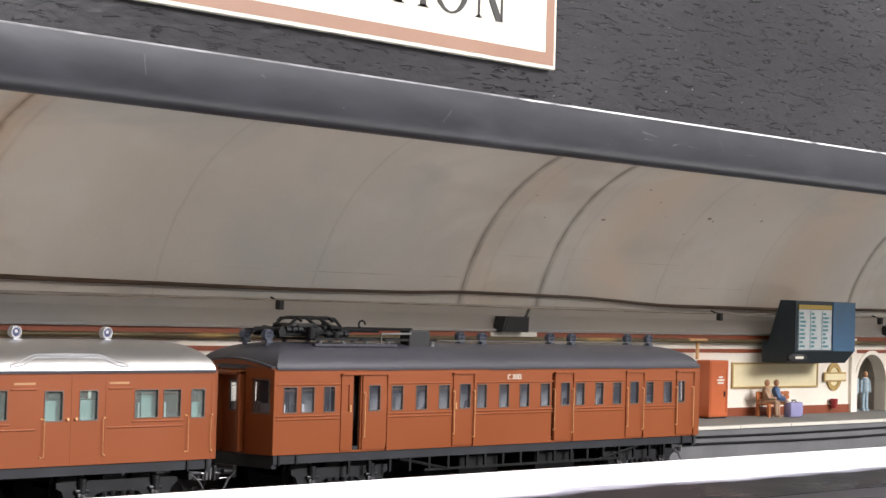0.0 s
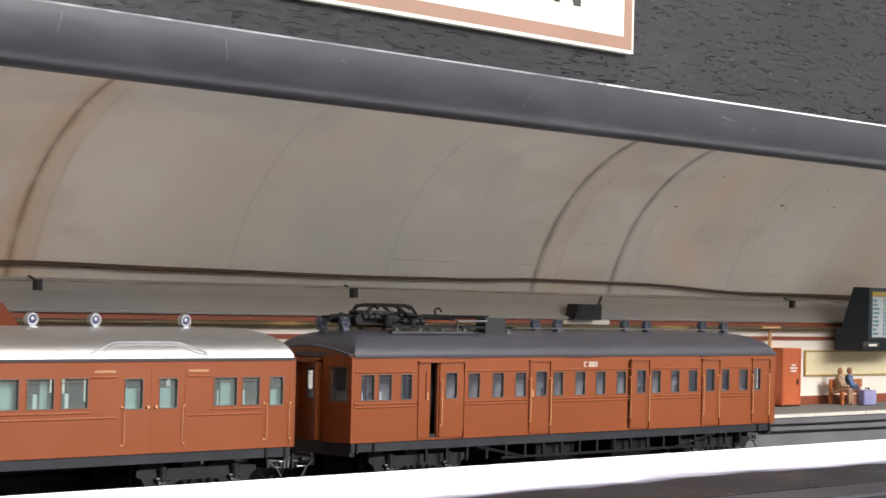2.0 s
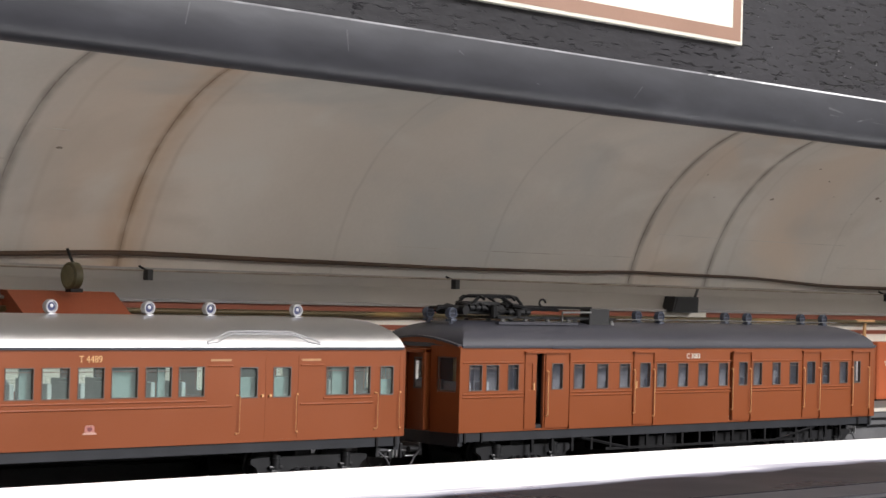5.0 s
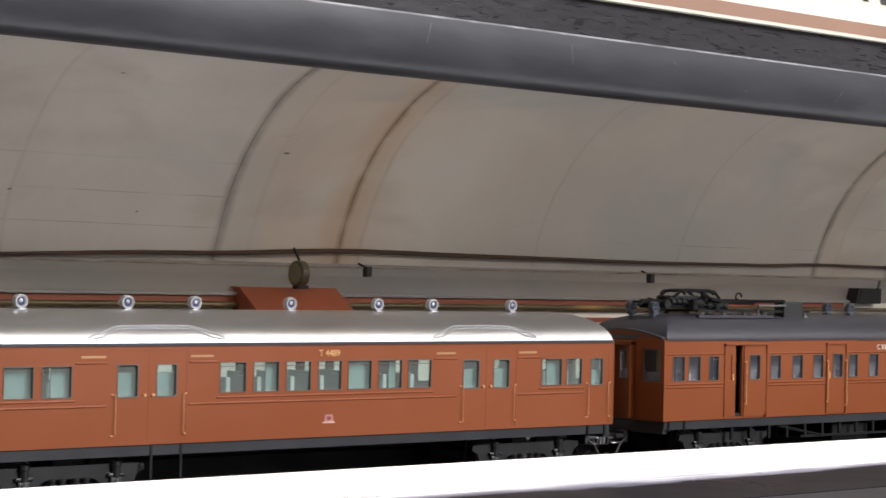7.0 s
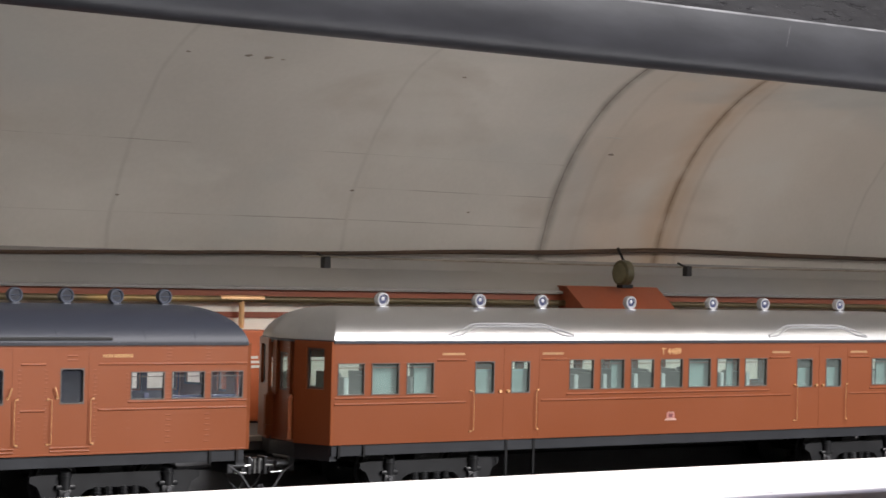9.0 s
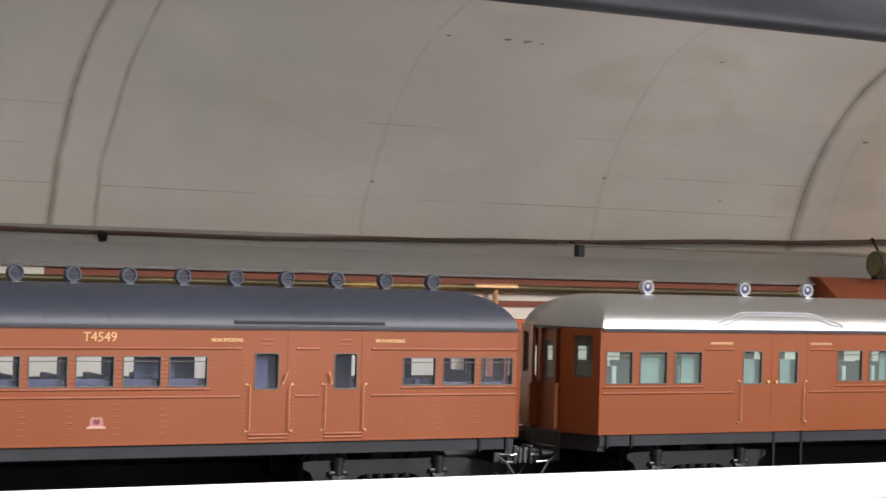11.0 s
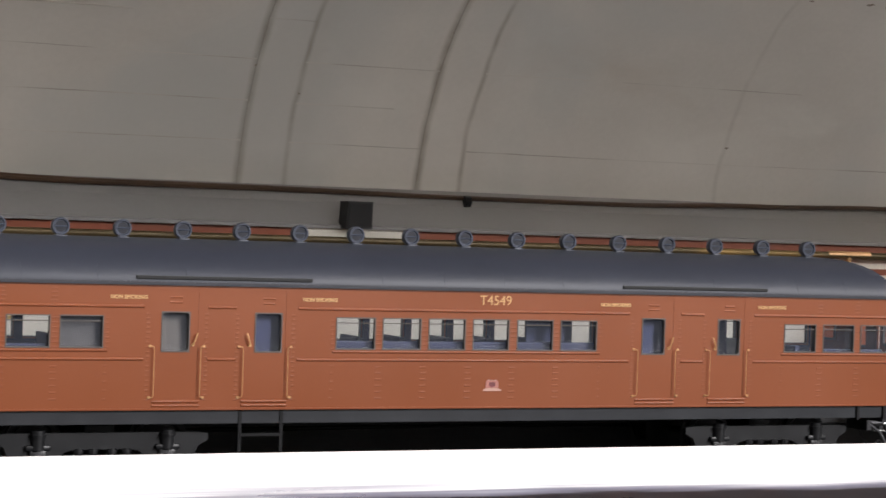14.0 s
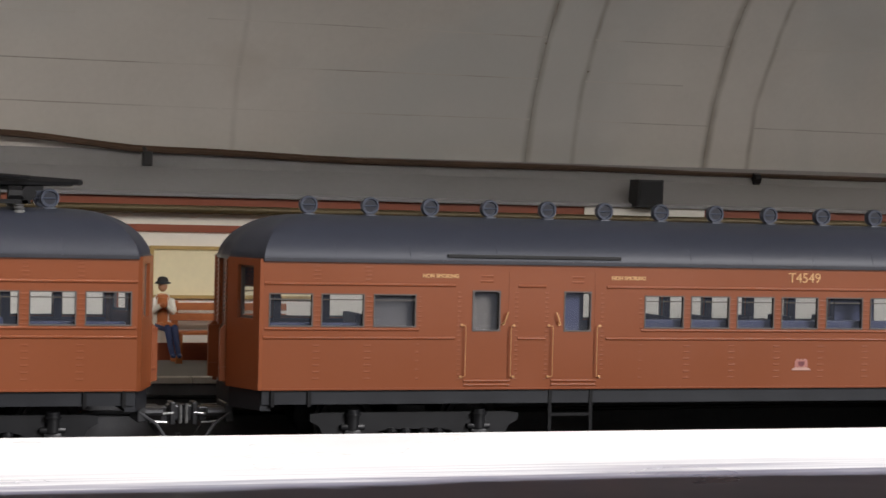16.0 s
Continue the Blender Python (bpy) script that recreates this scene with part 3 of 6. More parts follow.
track = thing("railway_track", 117, 17.5, -4.2, "model railway track with brown sleepers and steel rails", "track")
for y in (-8.25, 8.25):
    bm = B()
    prism(bm, [(y - 1.1, 1.6), (y + 1.1, 1.6), (y + 1.1, 2.0), (y + 0.3, 2.3), (y + 0.3, 3.5), (y + 0.55, 3.7), (y + 0.55, 4.2), (y - 0.55, 4.2), (y - 0.55, 3.7), (y - 0.3, 3.5), (y - 0.3, 2.3), (y - 1.1, 2.0)], "x", -640, 1100)
    part("rail", bm, RAIL, track, "steel rail")
sleeper = None
for k in range(226):
    x = -480 + k * 6.9
    if sleeper is None:
        sleeper = part("sleeper", box(B(), -1.4, 1.4, -15, 15, 0.0, 1.6), SLEEPER, track)
        sleeper.location = (x * MM, 0, 0)
    else:
        again(sleeper, track, x)

platform = thing("platform", 0, 0, 0, "grey asphalt station platform with a pale edge line", "platform", kind="structure")
part("deck", box(B(), X0, X1, 41.2, 150, -4.2, 12.2), PLAT, platform)
part("edge_face", box(B(), X0, X1, 38.6, 41.2, -4.2, 10.9), FACE, platform, "grey platform edge face")
for k in range(46):
    x = X0 + 40 * k
    if k == 0:
        slab = part("coping_slab", box(B(), 0.15, 39.85, 38.0, 41.2, 10.9, 12.25, 0.15), COPING, platform, "pale coping slab")
        slab.location.x = x * MM
    else:
        again(slab, platform, x)
part("cable_run", tube(B(), [(x, 38.1, 8.2 + 0.25 * math.sin(x / 41)) for x in range(int(X0), int(X1), 25)], 0.45), FRAME_BLACK, platform, "black cable along the platform face")
part("cable_run", tube(B(), [(x, 38.1, 5.0 + 0.3 * math.sin(x / 33 + 1)) for x in range(int(X0), int(X1), 25)], 0.5), FRAME_BLACK, platform)

wall = thing("wall_platform", 0, 0, 0, "cream-white station wall with oxide red bands", "wall", kind="structure")
ARCH_L, ARCH_R = 853.0, 882.0
bm = B()
plate(bm, (X0, 84), (X1, 84), 12.2, 49.9, 6.0, [(ARCH_L - X0, ARCH_R - X0, 12.2, 41.0)])
part("plaster", bm, WALLW, wall)
for a, b in ((X0, ARCH_L - 2.0), (ARCH_R + 2, X1)):
    part("dado", box(B(), a, b, 83.5, 83.98, 12.2, 16.2), REDBAND, wall, "oxide red dado at the foot of the wall")
part("stripe", box(B(), X0, X1, 83.5, 83.98, 41.7, 43.4), REDBAND, wall, "oxide red stripe")
part("frieze", box(B(), X0, X1, 82.9, 83.97, 47.6, 49.8), REDBAND, wall, "oxide red frieze under the cornice")
part("frieze_rail", box(B(), X0, X1, 82.3, 83.96, 46.0, 47.6), RAILOLIVE, wall, "olive brown rail under the frieze")
bm = B()
prism(bm, [(81.6, 49.9), (84, 49.9), (95.5, 60.5), (92.6, 60.5), (90.2, 56.5), (83.2, 51.0), (81.6, 50.7)], "x", X0, X1)
part("cornice", bm, CORNICE, wall, "smooth grey-white cove above the red frieze")
# alcove behind the arch
bm = B()
plate(bm, (ARCH_L - 6, 104), (ARCH_R + 6, 104), 12.2, 44, 2)
plate(bm, (ARCH_L - 3, 90), (ARCH_L - 3, 104), 12.2, 44, 2)
plate(bm, (ARCH_R + 3, 104), (ARCH_R + 3, 90), 12.2, 44, 2)
box(bm, ARCH_L - 6, ARCH_R + 6, 90, 106, 44, 46)
part("alcove", bm, DARKVOID, wall, "shaded grey alcove behind the arch")
bm = B()
cx, rad = (ARCH_L + ARCH_R) / 2, (ARCH_R - ARCH_L) / 2
spring = 41.0 - rad
for side in (-1, 1):
    pts = [(cx + side * rad, 41.0)] + [(cx + side * rad * math.cos(a), spring + rad * math.sin(a)) for a in [k * math.pi / 20 for k in range(11)]]
    prism(bm, pts, "y", 84.0, 89.9)
part("arch_spandrel", bm, WALLW, wall)
bm = B()
for k in range(20):
    a0, a1 = k * math.pi / 20, (k + 1) * math.pi / 20
    prism(bm, [(cx + r * math.cos(a), spring + r * math.sin(a)) for r, a in ((rad, a0), (rad + 2.0, a0), (rad + 2.0, a1), (rad, a1))], "y", 83.2, 84.6)
for side in (-1, 1):
    box(bm, cx + side * rad - (0 if side > 0 else 2), cx + side * rad + (2 if side > 0 else 0), 83.2, 84.6, 12.2, spring)
part("arch_moulding", bm, WALLW, wall, "cream arch moulding")
part("pilaster", box(B(), 846, 850.5, 82.4, 84.2, 12.2, 49.0), WALLW, wall, "cream pilaster beside the arch")

VC, VZ, VR = 13.8, 41.25, 82.5


def vault_at(a, r=VR):
    """A point of the vault at angle a (degrees above the horizontal), flattened past the crown."""
    if a <= 92:
        return VC + r * math.cos(radians(a)), VZ + r * math.sin(radians(a))
    f = (a - 92) / 40
    y0, z0 = VC + r * math.cos(radians(92)), VZ + r * math.sin(radians(92))
    return y0 + f * (-57.5 - y0), z0 - f * f * 4.5


def vault_strip(bm, x0, x1, a0, a1, r0, r1, steps):
    ins, outs = [], []
    for k in range(steps + 1):
        a = a0 + (a1 - a0) * k / steps
        (y, z), (yy, zz) = vault_at(a, r0), vault_at(a, r1)
        ins.append([bm.verts.new((x, y, z)) for x in (x0, x1)])
        outs.append([bm.verts.new((x, yy, zz)) for x in (x0, x1)])
    for k in range(steps):
        bm.faces.new((ins[k][0], ins[k][1], ins[k + 1][1], ins[k + 1][0]))
        bm.faces.new((outs[k][0], outs[k + 1][0], outs[k + 1][1], outs[k][1]))
        for e in (0, 1):
            bm.faces.new((ins[k][e], ins[k + 1][e], outs[k + 1][e], outs[k][e]))
    for k in (0, steps):
        bm.faces.new((ins[k][0], ins[k][1], outs[k][1], outs[k][0]))
    return bm


vault_ob = structure("ceiling", vault_strip(B(), X0, X1, 12.5, 132, VR, VR + 4, 60), VAULT, "curved whitewashed tunnel vault with stains and seams", "ceiling", True)
# raised ribs in pairs, hairline seams between
for x, kind in RIB_X:
    w = 12.3 if kind == 0 else 9.0
    part("rib", vault_strip(B(), x / MM, x / MM + w, 12.5, 92, VR - 0.22, VR + 0.5, 40), VAULT, vault_ob, "raised plaster rib across the vault", smooth=True)
seams = B()
for a, spans in ((21.0, ((-318, -105), (-104, -27), (-14.5, 21.4), (34.2, 110), (111, 188), (189, 263.6), (430, 476), (478, 559), (700, 760))),
                 (28.4, ((-318, -26.9), (-14.5, 12), (186, 263.4), (560, 700))),
                 (36.6, ((-318, -140), (-110, -27), (-14.5, 21.5), (34.2, 66), (74, 130), (160, 263.5))),
                 (45.2, ((-26.8, -14.8), (266, 279), (-120, -60)))):
    for x0, x1 in spans:
        n = max(1, int((x1 - x0) / 14))
        w = rng.uniform(0.14, 0.2) if a < 40 else 0.12
        for j in range(n):
            xa, xb = x0 + (x1 - x0) * j / n, x0 + (x1 - x0) * (j + 1) / n
            vault_strip(seams, xa, xb, a + 0.12 * math.sin(xa / 31 + a), a + w + 0.12 * math.sin(xa / 31 + a), VR - (0.26 if a > 45 else 0.04), VR + 0.2, 1)
part("panel_seams", seams, HAIR, vault_ob, "thin dark seams between plaster panels", kind="stuff")
spots = B()
for x, a, s in ((278.5, 40.5, 1.2), (133, 60.9, 1.3), (139, 60.7, 1.7), (144, 60.5, 0.8), (115, 60.4, 0.8), (187.5, 27.8, 0.8), (112, 24.5, 0.7), (-15, 30.5, 1.1), (-26.5, 35.5, 0.9), (22, 45, 0.9), (627.7, 43, 1.6), (700, 47, 1.8), (704, 46, 1.0), (560, 44, 1.2),  (640, 57, 1.0), (205, 60, 1.0), (232, 24, 0.6), (575, 50, 0.8), (590, 42, 0.7), (655, 52, 0.7), (690, 40, 0.8), (722, 55, 0.9), (740, 48, 1.3), (716, 60, 0.6), (668, 46, 0.5)):
    y, z = vault_at(a, VR - 0.1)
    pts = [(x + s * random.uniform(0.5, 1.2) * math.cos(q), s * random.uniform(0.2, 0.6) * math.sin(q)) for q in [j * math.tau / 9 for j in range(9)]]
    lo = [spots.verts.new((px, *vault_at(a + pz * 0.7, VR - 0.16))) for px, pz in pts]
    spots.faces.new(lo)
part("chips", spots, STAIN, vault_ob, "small dark chips and scuffs in the plaster", kind="stuff")

pelmet = thing("pelmet", 0, 0, 0, "black-painted wooden pelmet board above the layout opening", "pelmet", kind="structure")
part("board", box(B(), X0, X1, -61, -50, 112, 330), PELMET, pelmet, "black board with rough wood grain")
bm = B()
prism(bm, LIP + [(-50, 109.6), (-50, 119.9), (-61, 119.9), (-66.6, 119.9)], "x", X0, X1)


def lip_y(z):
    """How far forward the lip's curved face stands at height z."""
    for (ya, za), (yb, zb) in zip(LIP, LIP[1:]):
        if z >= zb:
            return ya + (yb - ya) * (za - min(z, za)) / (za - zb)
    return LIP[-1][0]


part("lip", bm, STRIP, pelmet, "dark grey rounded lip with scuffs", smooth=True)
# pale strips along the lip's top edge, its highlight put into the colour
for x0, x1, mat, words in ((X0, 406, GLINTG, "pale highlight painted along the lip edge"), (402, X1, GLINTW, "worn lip edge with its bright highlight painted in")):
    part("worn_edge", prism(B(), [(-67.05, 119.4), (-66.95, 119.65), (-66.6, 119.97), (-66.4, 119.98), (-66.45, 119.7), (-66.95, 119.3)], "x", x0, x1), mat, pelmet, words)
bm = B()
for (xa, za), (xb, zb), w in (((502.9, 117.0), (508, 111.8), 0.35), ((543, 117.6), (540.5, 108.6), 0.4), ((372.5, 113.4), (369.6, 110.0), 0.45), ((478, 112.0), (486, 113.6), 0.5), ((487, 112.5), (494, 112.2), 0.3), ((462, 115), (470, 114), 0.7), ((463, 113), (468, 112.8), 0.5), ((215, 118), (214, 113), 0.5), ((262, 117), (263, 112), 0.6), ((300, 116), (302, 115), 0.4), ((395, 107.3), (400, 107.4), 0.3), ((330, 110.5), (331, 110.2), 0.4), ((445, 110), (446, 109.6), 0.4), ((520, 112), (527, 112.4), 0.3)):
    d = Vector((xb - xa, zb - za)).normalized()
    q = Vector((-d.y, d.x)) * w / 2
    vs = [bm.verts.new((px, lip_y(pz) - 0.16, pz)) for px, pz in ((xa - q.x, za - q.y), (xb - q.x * .4, zb - q.y * .4), (xb + q.x * .4, zb + q.y * .4), (xa + q.x, za + q.y))]
    bm.faces.new(vs)
part("scratches", bm, SCRATCH, pelmet, "pale scratches and paint chips", kind="stuff")

# flat dark slivers stand for pits, bright flecks for the glints beside them
bm, glints = B(), B()
for k in range(300):
    x, z = rng.uniform(415, 790), rng.uniform(122.5, 182)
    w, h = rng.uniform(0.5, 2.0) * (0.5 + (x - 415) / 375), rng.uniform(0.1, 0.24)
    prism(bm, [(x, z), (x + w * 0.5, z - h), (x + w, z + 0.1), (x + w * 0.5, z + h)], "y", -61.06, -60.98)
    if k % 3 == 0:
        x, z, s = rng.uniform(415, 790), rng.uniform(122.5, 182), rng.uniform(0.12, 0.3)
        prism(glints, [(x, z), (x + s * 2, z + s * 0.2), (x + s * 1.5, z + s)], "y", -61.1, -61.0)
part("pits", bm, BLACKBOX, pelmet, "small dark pits in the black paint", kind="stuff")
part("paint_nibs", glints, GLINTW, pelmet, "tiny bright glints painted on the black board", kind="stuff")

sign = thing("station_sign", 340, -61, 130.3, "cream station name board with a tan border and dark serif-like letters", "sign")
SX0, SX1, SZ = -190.0, 82.5, 42.0
part("backing", box(B(), SX0, SX1, -2.4, 0, 0, SZ, 0.3), SIGNFACE, sign, "cream-white panel")
bm = B()
plate(bm, (SX0 + 1.1, -2.5), (SX1 - 1.1, -2.5), 1.1, SZ - 1.1, 0.12, [(3.7, SX1 - SX0 - 2.2 - 3.7, 4.8, SZ - 4.8)])
part("border", bm, SIGNB, sign, "tan border line")
lettering("letter", "STA", 22.5, SIGNT, sign, 7.0, -2.5, 11.4, 0.06, "RIGHT", 0.92, 0.25)


def serif(name, shapes):
    bm = B()
    for pts in shapes:
        prism(bm, pts, "y", -2.62, -2.44)
    part(name, bm, SIGNT, sign, "dark serif letter")


LZ, LT_ = 11.4, 27.0


def stem(x, w):
    return [[(x - w / 2, LZ), (x + w / 2, LZ), (x + w / 2, LT_), (x - w / 2, LT_)], [(x - w / 2 - 1.3, LZ), (x + w / 2 + 1.3, LZ), (x + w / 2, LZ + 0.7), (x - w / 2, LZ + 0.7)]]


serif("letter_t", stem(13.5, 2.3) + [[(7.5, LT_ - 1), (19.5, LT_ - 1), (19.5, LT_), (7.5, LT_)]])
serif("letter_i", stem(23.4, 2.4) + [[(20.9, LT_ - 0.7), (25.9, LT_ - 0.7), (25.9, LT_), (20.9, LT_)]])
ring_o = []
for k in range(24):
    a0, a1 = k * math.tau / 24, (k + 1) * math.tau / 24
    ring_o.append([(35.0 + rx * math.cos(a), 19.1 + rz * math.sin(a)) for rx, rz, a in ((5.2, 7.5, a0), (7.6, 8.1, a0), (7.6, 8.1, a1), (5.2, 7.5, a1))])
serif("letter_o", ring_o)
serif("letter_n", stem(47.0, 0.9) + [[(56.6, LZ), (57.5, LZ), (57.5, LT_), (56.6, LT_)], [(54.6, LZ - 0.2), (57.5, LZ - 0.2), (48.4, LT_), (45.4, LT_)], [(54.8, LT_ - 0.7), (59.4, LT_ - 0.7), (59.4, LT_), (54.8, LT_)]])

ledge = thing("front_ledge", 0, 0, 0, "glossy white-topped front ledge with a worn dark grey edge", "ledge", kind="structure")
part("board", box(B(), X0, X1, -196, -101.6, -60, 16.3, 0.8), LEDGED, ledge, "dark grey worn board")
part("white_paint", box(B(), X0, X1, -182, -101.7, 16.3, 16.42), LEDGEW, ledge, "bright white gloss paint worn through at the front")

# ---- the hall round the layout ----
H = dict(x0=-1900, x1=2700, y0=-3400, y1=700, z0=-950, z1=2500)
structure("floor", box(B(), H["x0"], H["x1"], H["y0"], H["y1"], H["z0"] - 60, H["z0"]), HALLF, "plain brown hall floor", "floor")
structure("hall_ceiling", box(B(), H["x0"], H["x1"], H["y0"], H["y1"], H["z1"], H["z1"] + 60), HALLW, "plain pale hall ceiling", "ceiling")
for nm, a in (("wall_south", (H["x0"], H["x1"], H["y0"] - 60, H["y0"])), ("wall_north", (H["x0"], H["x1"], H["y1"], H["y1"] + 60)), ("wall_west", (H["x0"] - 60, H["x0"], H["y0"], H["y1"])), ("wall_east", (H["x1"], H["x1"] + 60, H["y0"], H["y1"]))):
    structure(nm, box(B(), *a, H["z0"], H["z1"]), HALLW, "plain pale hall wall", "wall")
bm = B()
box(bm, X0 - 20, X1 + 20, 112, 140, -60, 330)
box(bm, X0 - 20, X0, -50, 112, -60, 330)
box(bm, X1, X1 + 20, -50, 112, -60, 330)
box(bm, X0 - 20, X1 + 20, -50, 112, 318, 330)
box(bm, X0 - 20, X1 + 20, -190, 112, -75, -60)
structure("layout_casing", bm, PELMET, "black-painted wooden casing round the layout", "casing")
bm = B()
for x in (X0 + 30, 340, X1 - 60):
    for y in (-150, 60):
        box(bm, x, x + 45, y, y + 45, -950, -75)
structure("layout_trestle", bm, SLEEPER, "dark wooden legs under the layout", "trestle")

# ---- the carriages ----
HW = 17.5          # half width of a carriage
Z_SOLE, Z_BODY, Z_EAVE, Z_TOP = 10.2, 13.0, 38.2, 46.9


def bogie(parent, x, sign=1):
    """A bogie under a carriage: two side frames with axle boxes and springs, four wheels on two axles, a bolster."""
    root = part("bogie", box(B(), x - 3, x + 3, -11, 11, 5.5, 9.6, 0.3), BOGIE, parent, "black bogie with coil springs")
    for s in (-1, 1):
        y = s * 13.5
        bm = B()
        low = [(21.5, 6.6), (19.6, 5.6), (18.6, 3.4), (17.8, 2.4), (10.0, 2.4), (8.6, 3.6), (7.4, 4.6), (5.6, 5.0)]
        prism(bm, [(x - 21.5, 8.0), (x - 19.0, 8.3), (x + 19.0, 8.3), (x + 21.5, 8.0)] + [(x + a, z) for a, z in low] + [(x - a, z) for a, z in low[::-1]], "y", y - 0.7, y + 0.7)
        part("side_frame", bm, BOGIE, root)
        for dx in (-13, 13):
            bm = B()
            rod(bm, (x + dx, y + s * 0.9, 5.0), (x + dx, y + s * 0.9, 8.9), 1.35, 12)
            rod(bm, (x + dx, y + s * 0.9, 7.7), (x + dx, y + s * 0.9, 8.1), 1.7, 12)
            box(bm, x + dx - 2.5, x + dx + 2.5, y + s * 0.8 - 0.9, y + s * 0.8 + 0.9, 4.9, 6.0, 0.35)
            box(bm, x + dx - 1.7, x + dx + 1.7, y + s * 0.7 - 0.9, y + s * 0.7 + 0.9, 2.0, 5.0, 0.35)
            axle_box = part("axle_box", bm, BOGIE, root, smooth=True)
            part("cap", rod(B(), (x + dx, y + s * 1.4, 3.7), (x + dx, y + s * 2.2, 3.7), 1.0, 12, 0.6), HOSE, axle_box, "grey axle cap", smooth=True)
        bm = B()
        for dx in (-4.8, -1.9, 1.9, 4.8):
            rod(bm, (x + dx, y + s * 0.2, 1.4), (x + dx, y + s * 0.2, 5.2), 0.95, 10)
            for k in range(4):
                rod(bm, (x + dx, y + s * 0.2, 1.7 + k * 0.9), (x + dx, y + s * 0.2, 2.1 + k * 0.9), 1.2, 10)
        box(bm, x - 7.0, x + 7.0, y - 0.8, y + 0.8, 0.9, 1.7, 0.2)
        part("spring", bm, BOGIE, root)
    for dx in (-13, 13):
        bm = B()
        rod(bm, (x + dx, -12, 5.7), (x + dx, 12, 5.7), 0.9, 8)
        for s in (-1, 1):
            lathe(bm, [(0.1, s * 7.2), (5.7, s * 7.2), (6.3, s * 7.5), (6.3, s * 8.0), (5.7, s * 8.2), (5.7, s * 9.8), (4.6, s * 9.8), (4.2, s * 9.2), (0.1, s * 9.4)], (x + dx, 0, 5.7), "y", 24)
        part("wheelset", bm, BOGIE, root, smooth=True)
    return root


def end_plan(L, style):
    """Half of a carriage's plan at one end, from the side corner to the middle."""
    if style == "flat":
        return [(L / 2, -HW), (L / 2 + 1.2, -6.2), (L / 2 + 1.2, 0)]
    return [(L / 2, -HW), (L / 2 + 3.9, -6.2), (L / 2 + 4.4, 0)]


def outline(L, style, grow=0.0, steps=16):
    """The whole plan outline of a carriage, finely stepped."""
    q = end_plan(L, style)
    half = [(0.0, -HW - grow)]
    for k in range(1, 25):
        half.append((L / 2 * k / 24, -HW - grow))
    for a, b in zip(q, q[1:]):
        for k in range(1, 8):
            f = k / 7
            half.append((a[0] + (b[0] - a[0]) * f + grow, (a[1] + (b[1] - a[1]) * f) * (1 + grow / HW)))
    right = half + [(x, -y) for x, y in half[-2::-1]]
    return right + [(-x, y) for x, y in right[-2:0:-1]]


def roof_h(r):
    """Height of the roof at the share r of its half width."""
    return Z_EAVE + (Z_TOP - Z_EAVE) * (1 - min(1.0, abs(r)) ** 2.5) ** 0.6


def roof(L, style, dome):
    """A turtle-back roof: rings from the eaves up to the ridge, drawn in at both ends."""
    bm = B()
    plan = outline(L, style, 0.25)
    rhos = [1.0, 0.9985, 0.995, 0.988, 0.979, 0.968, 0.953, 0.935, 0.912, 0.88, 0.84, 0.79, 0.72, 0.63, 0.52, 0.4, 0.26, 0.1, 0.0]
    rings = []
    for r in rhos:
        z = roof_h(r)
        ring = []
        for x, y in plan:
            sx = max(-(L / 2 - dome), min(L / 2 - dome, x))
            ring.append(bm.verts.new((sx + (x - sx) * r, y * r, z)))
        rings.append(ring)
    n = len(plan)
    for a, b in zip(rings, rings[1:]):
        for k in range(n):
            bm.faces.new((a[k], a[(k + 1) % n], b[(k + 1) % n], b[k]))
    bm.faces.new(rings[0][::-1])
    bmesh.ops.remove_doubles(bm, verts=bm.verts, dist=0.001)
    return bm


def ring_strip(L, style, z0, z1, g0, g1):
    """A band that runs round the whole carriage."""
    bm = B()
    a, b = outline(L, style, g0), outline(L, style, g1)
    va, vb = [[bm.verts.new((x, y, z)) for x, y in q] for q, z in ((a, z0), (a, z1))], [[bm.verts.new((x, y, z)) for x, y in q] for q, z in ((b, z0), (b, z1))]
    n = len(a)
    for k in range(n):
        j = (k + 1) % n
        bm.faces.new((vb[0][k], vb[0][j], vb[1][j], vb[1][k]))
        bm.faces.new((va[0][k], va[1][k], va[1][j], va[0][j]))
        bm.faces.new((vb[1][k], vb[1][j], va[1][j], va[1][k]))
        bm.faces.new((va[0][k], va[0][j], vb[0][j], vb[0][k]))
    return bm


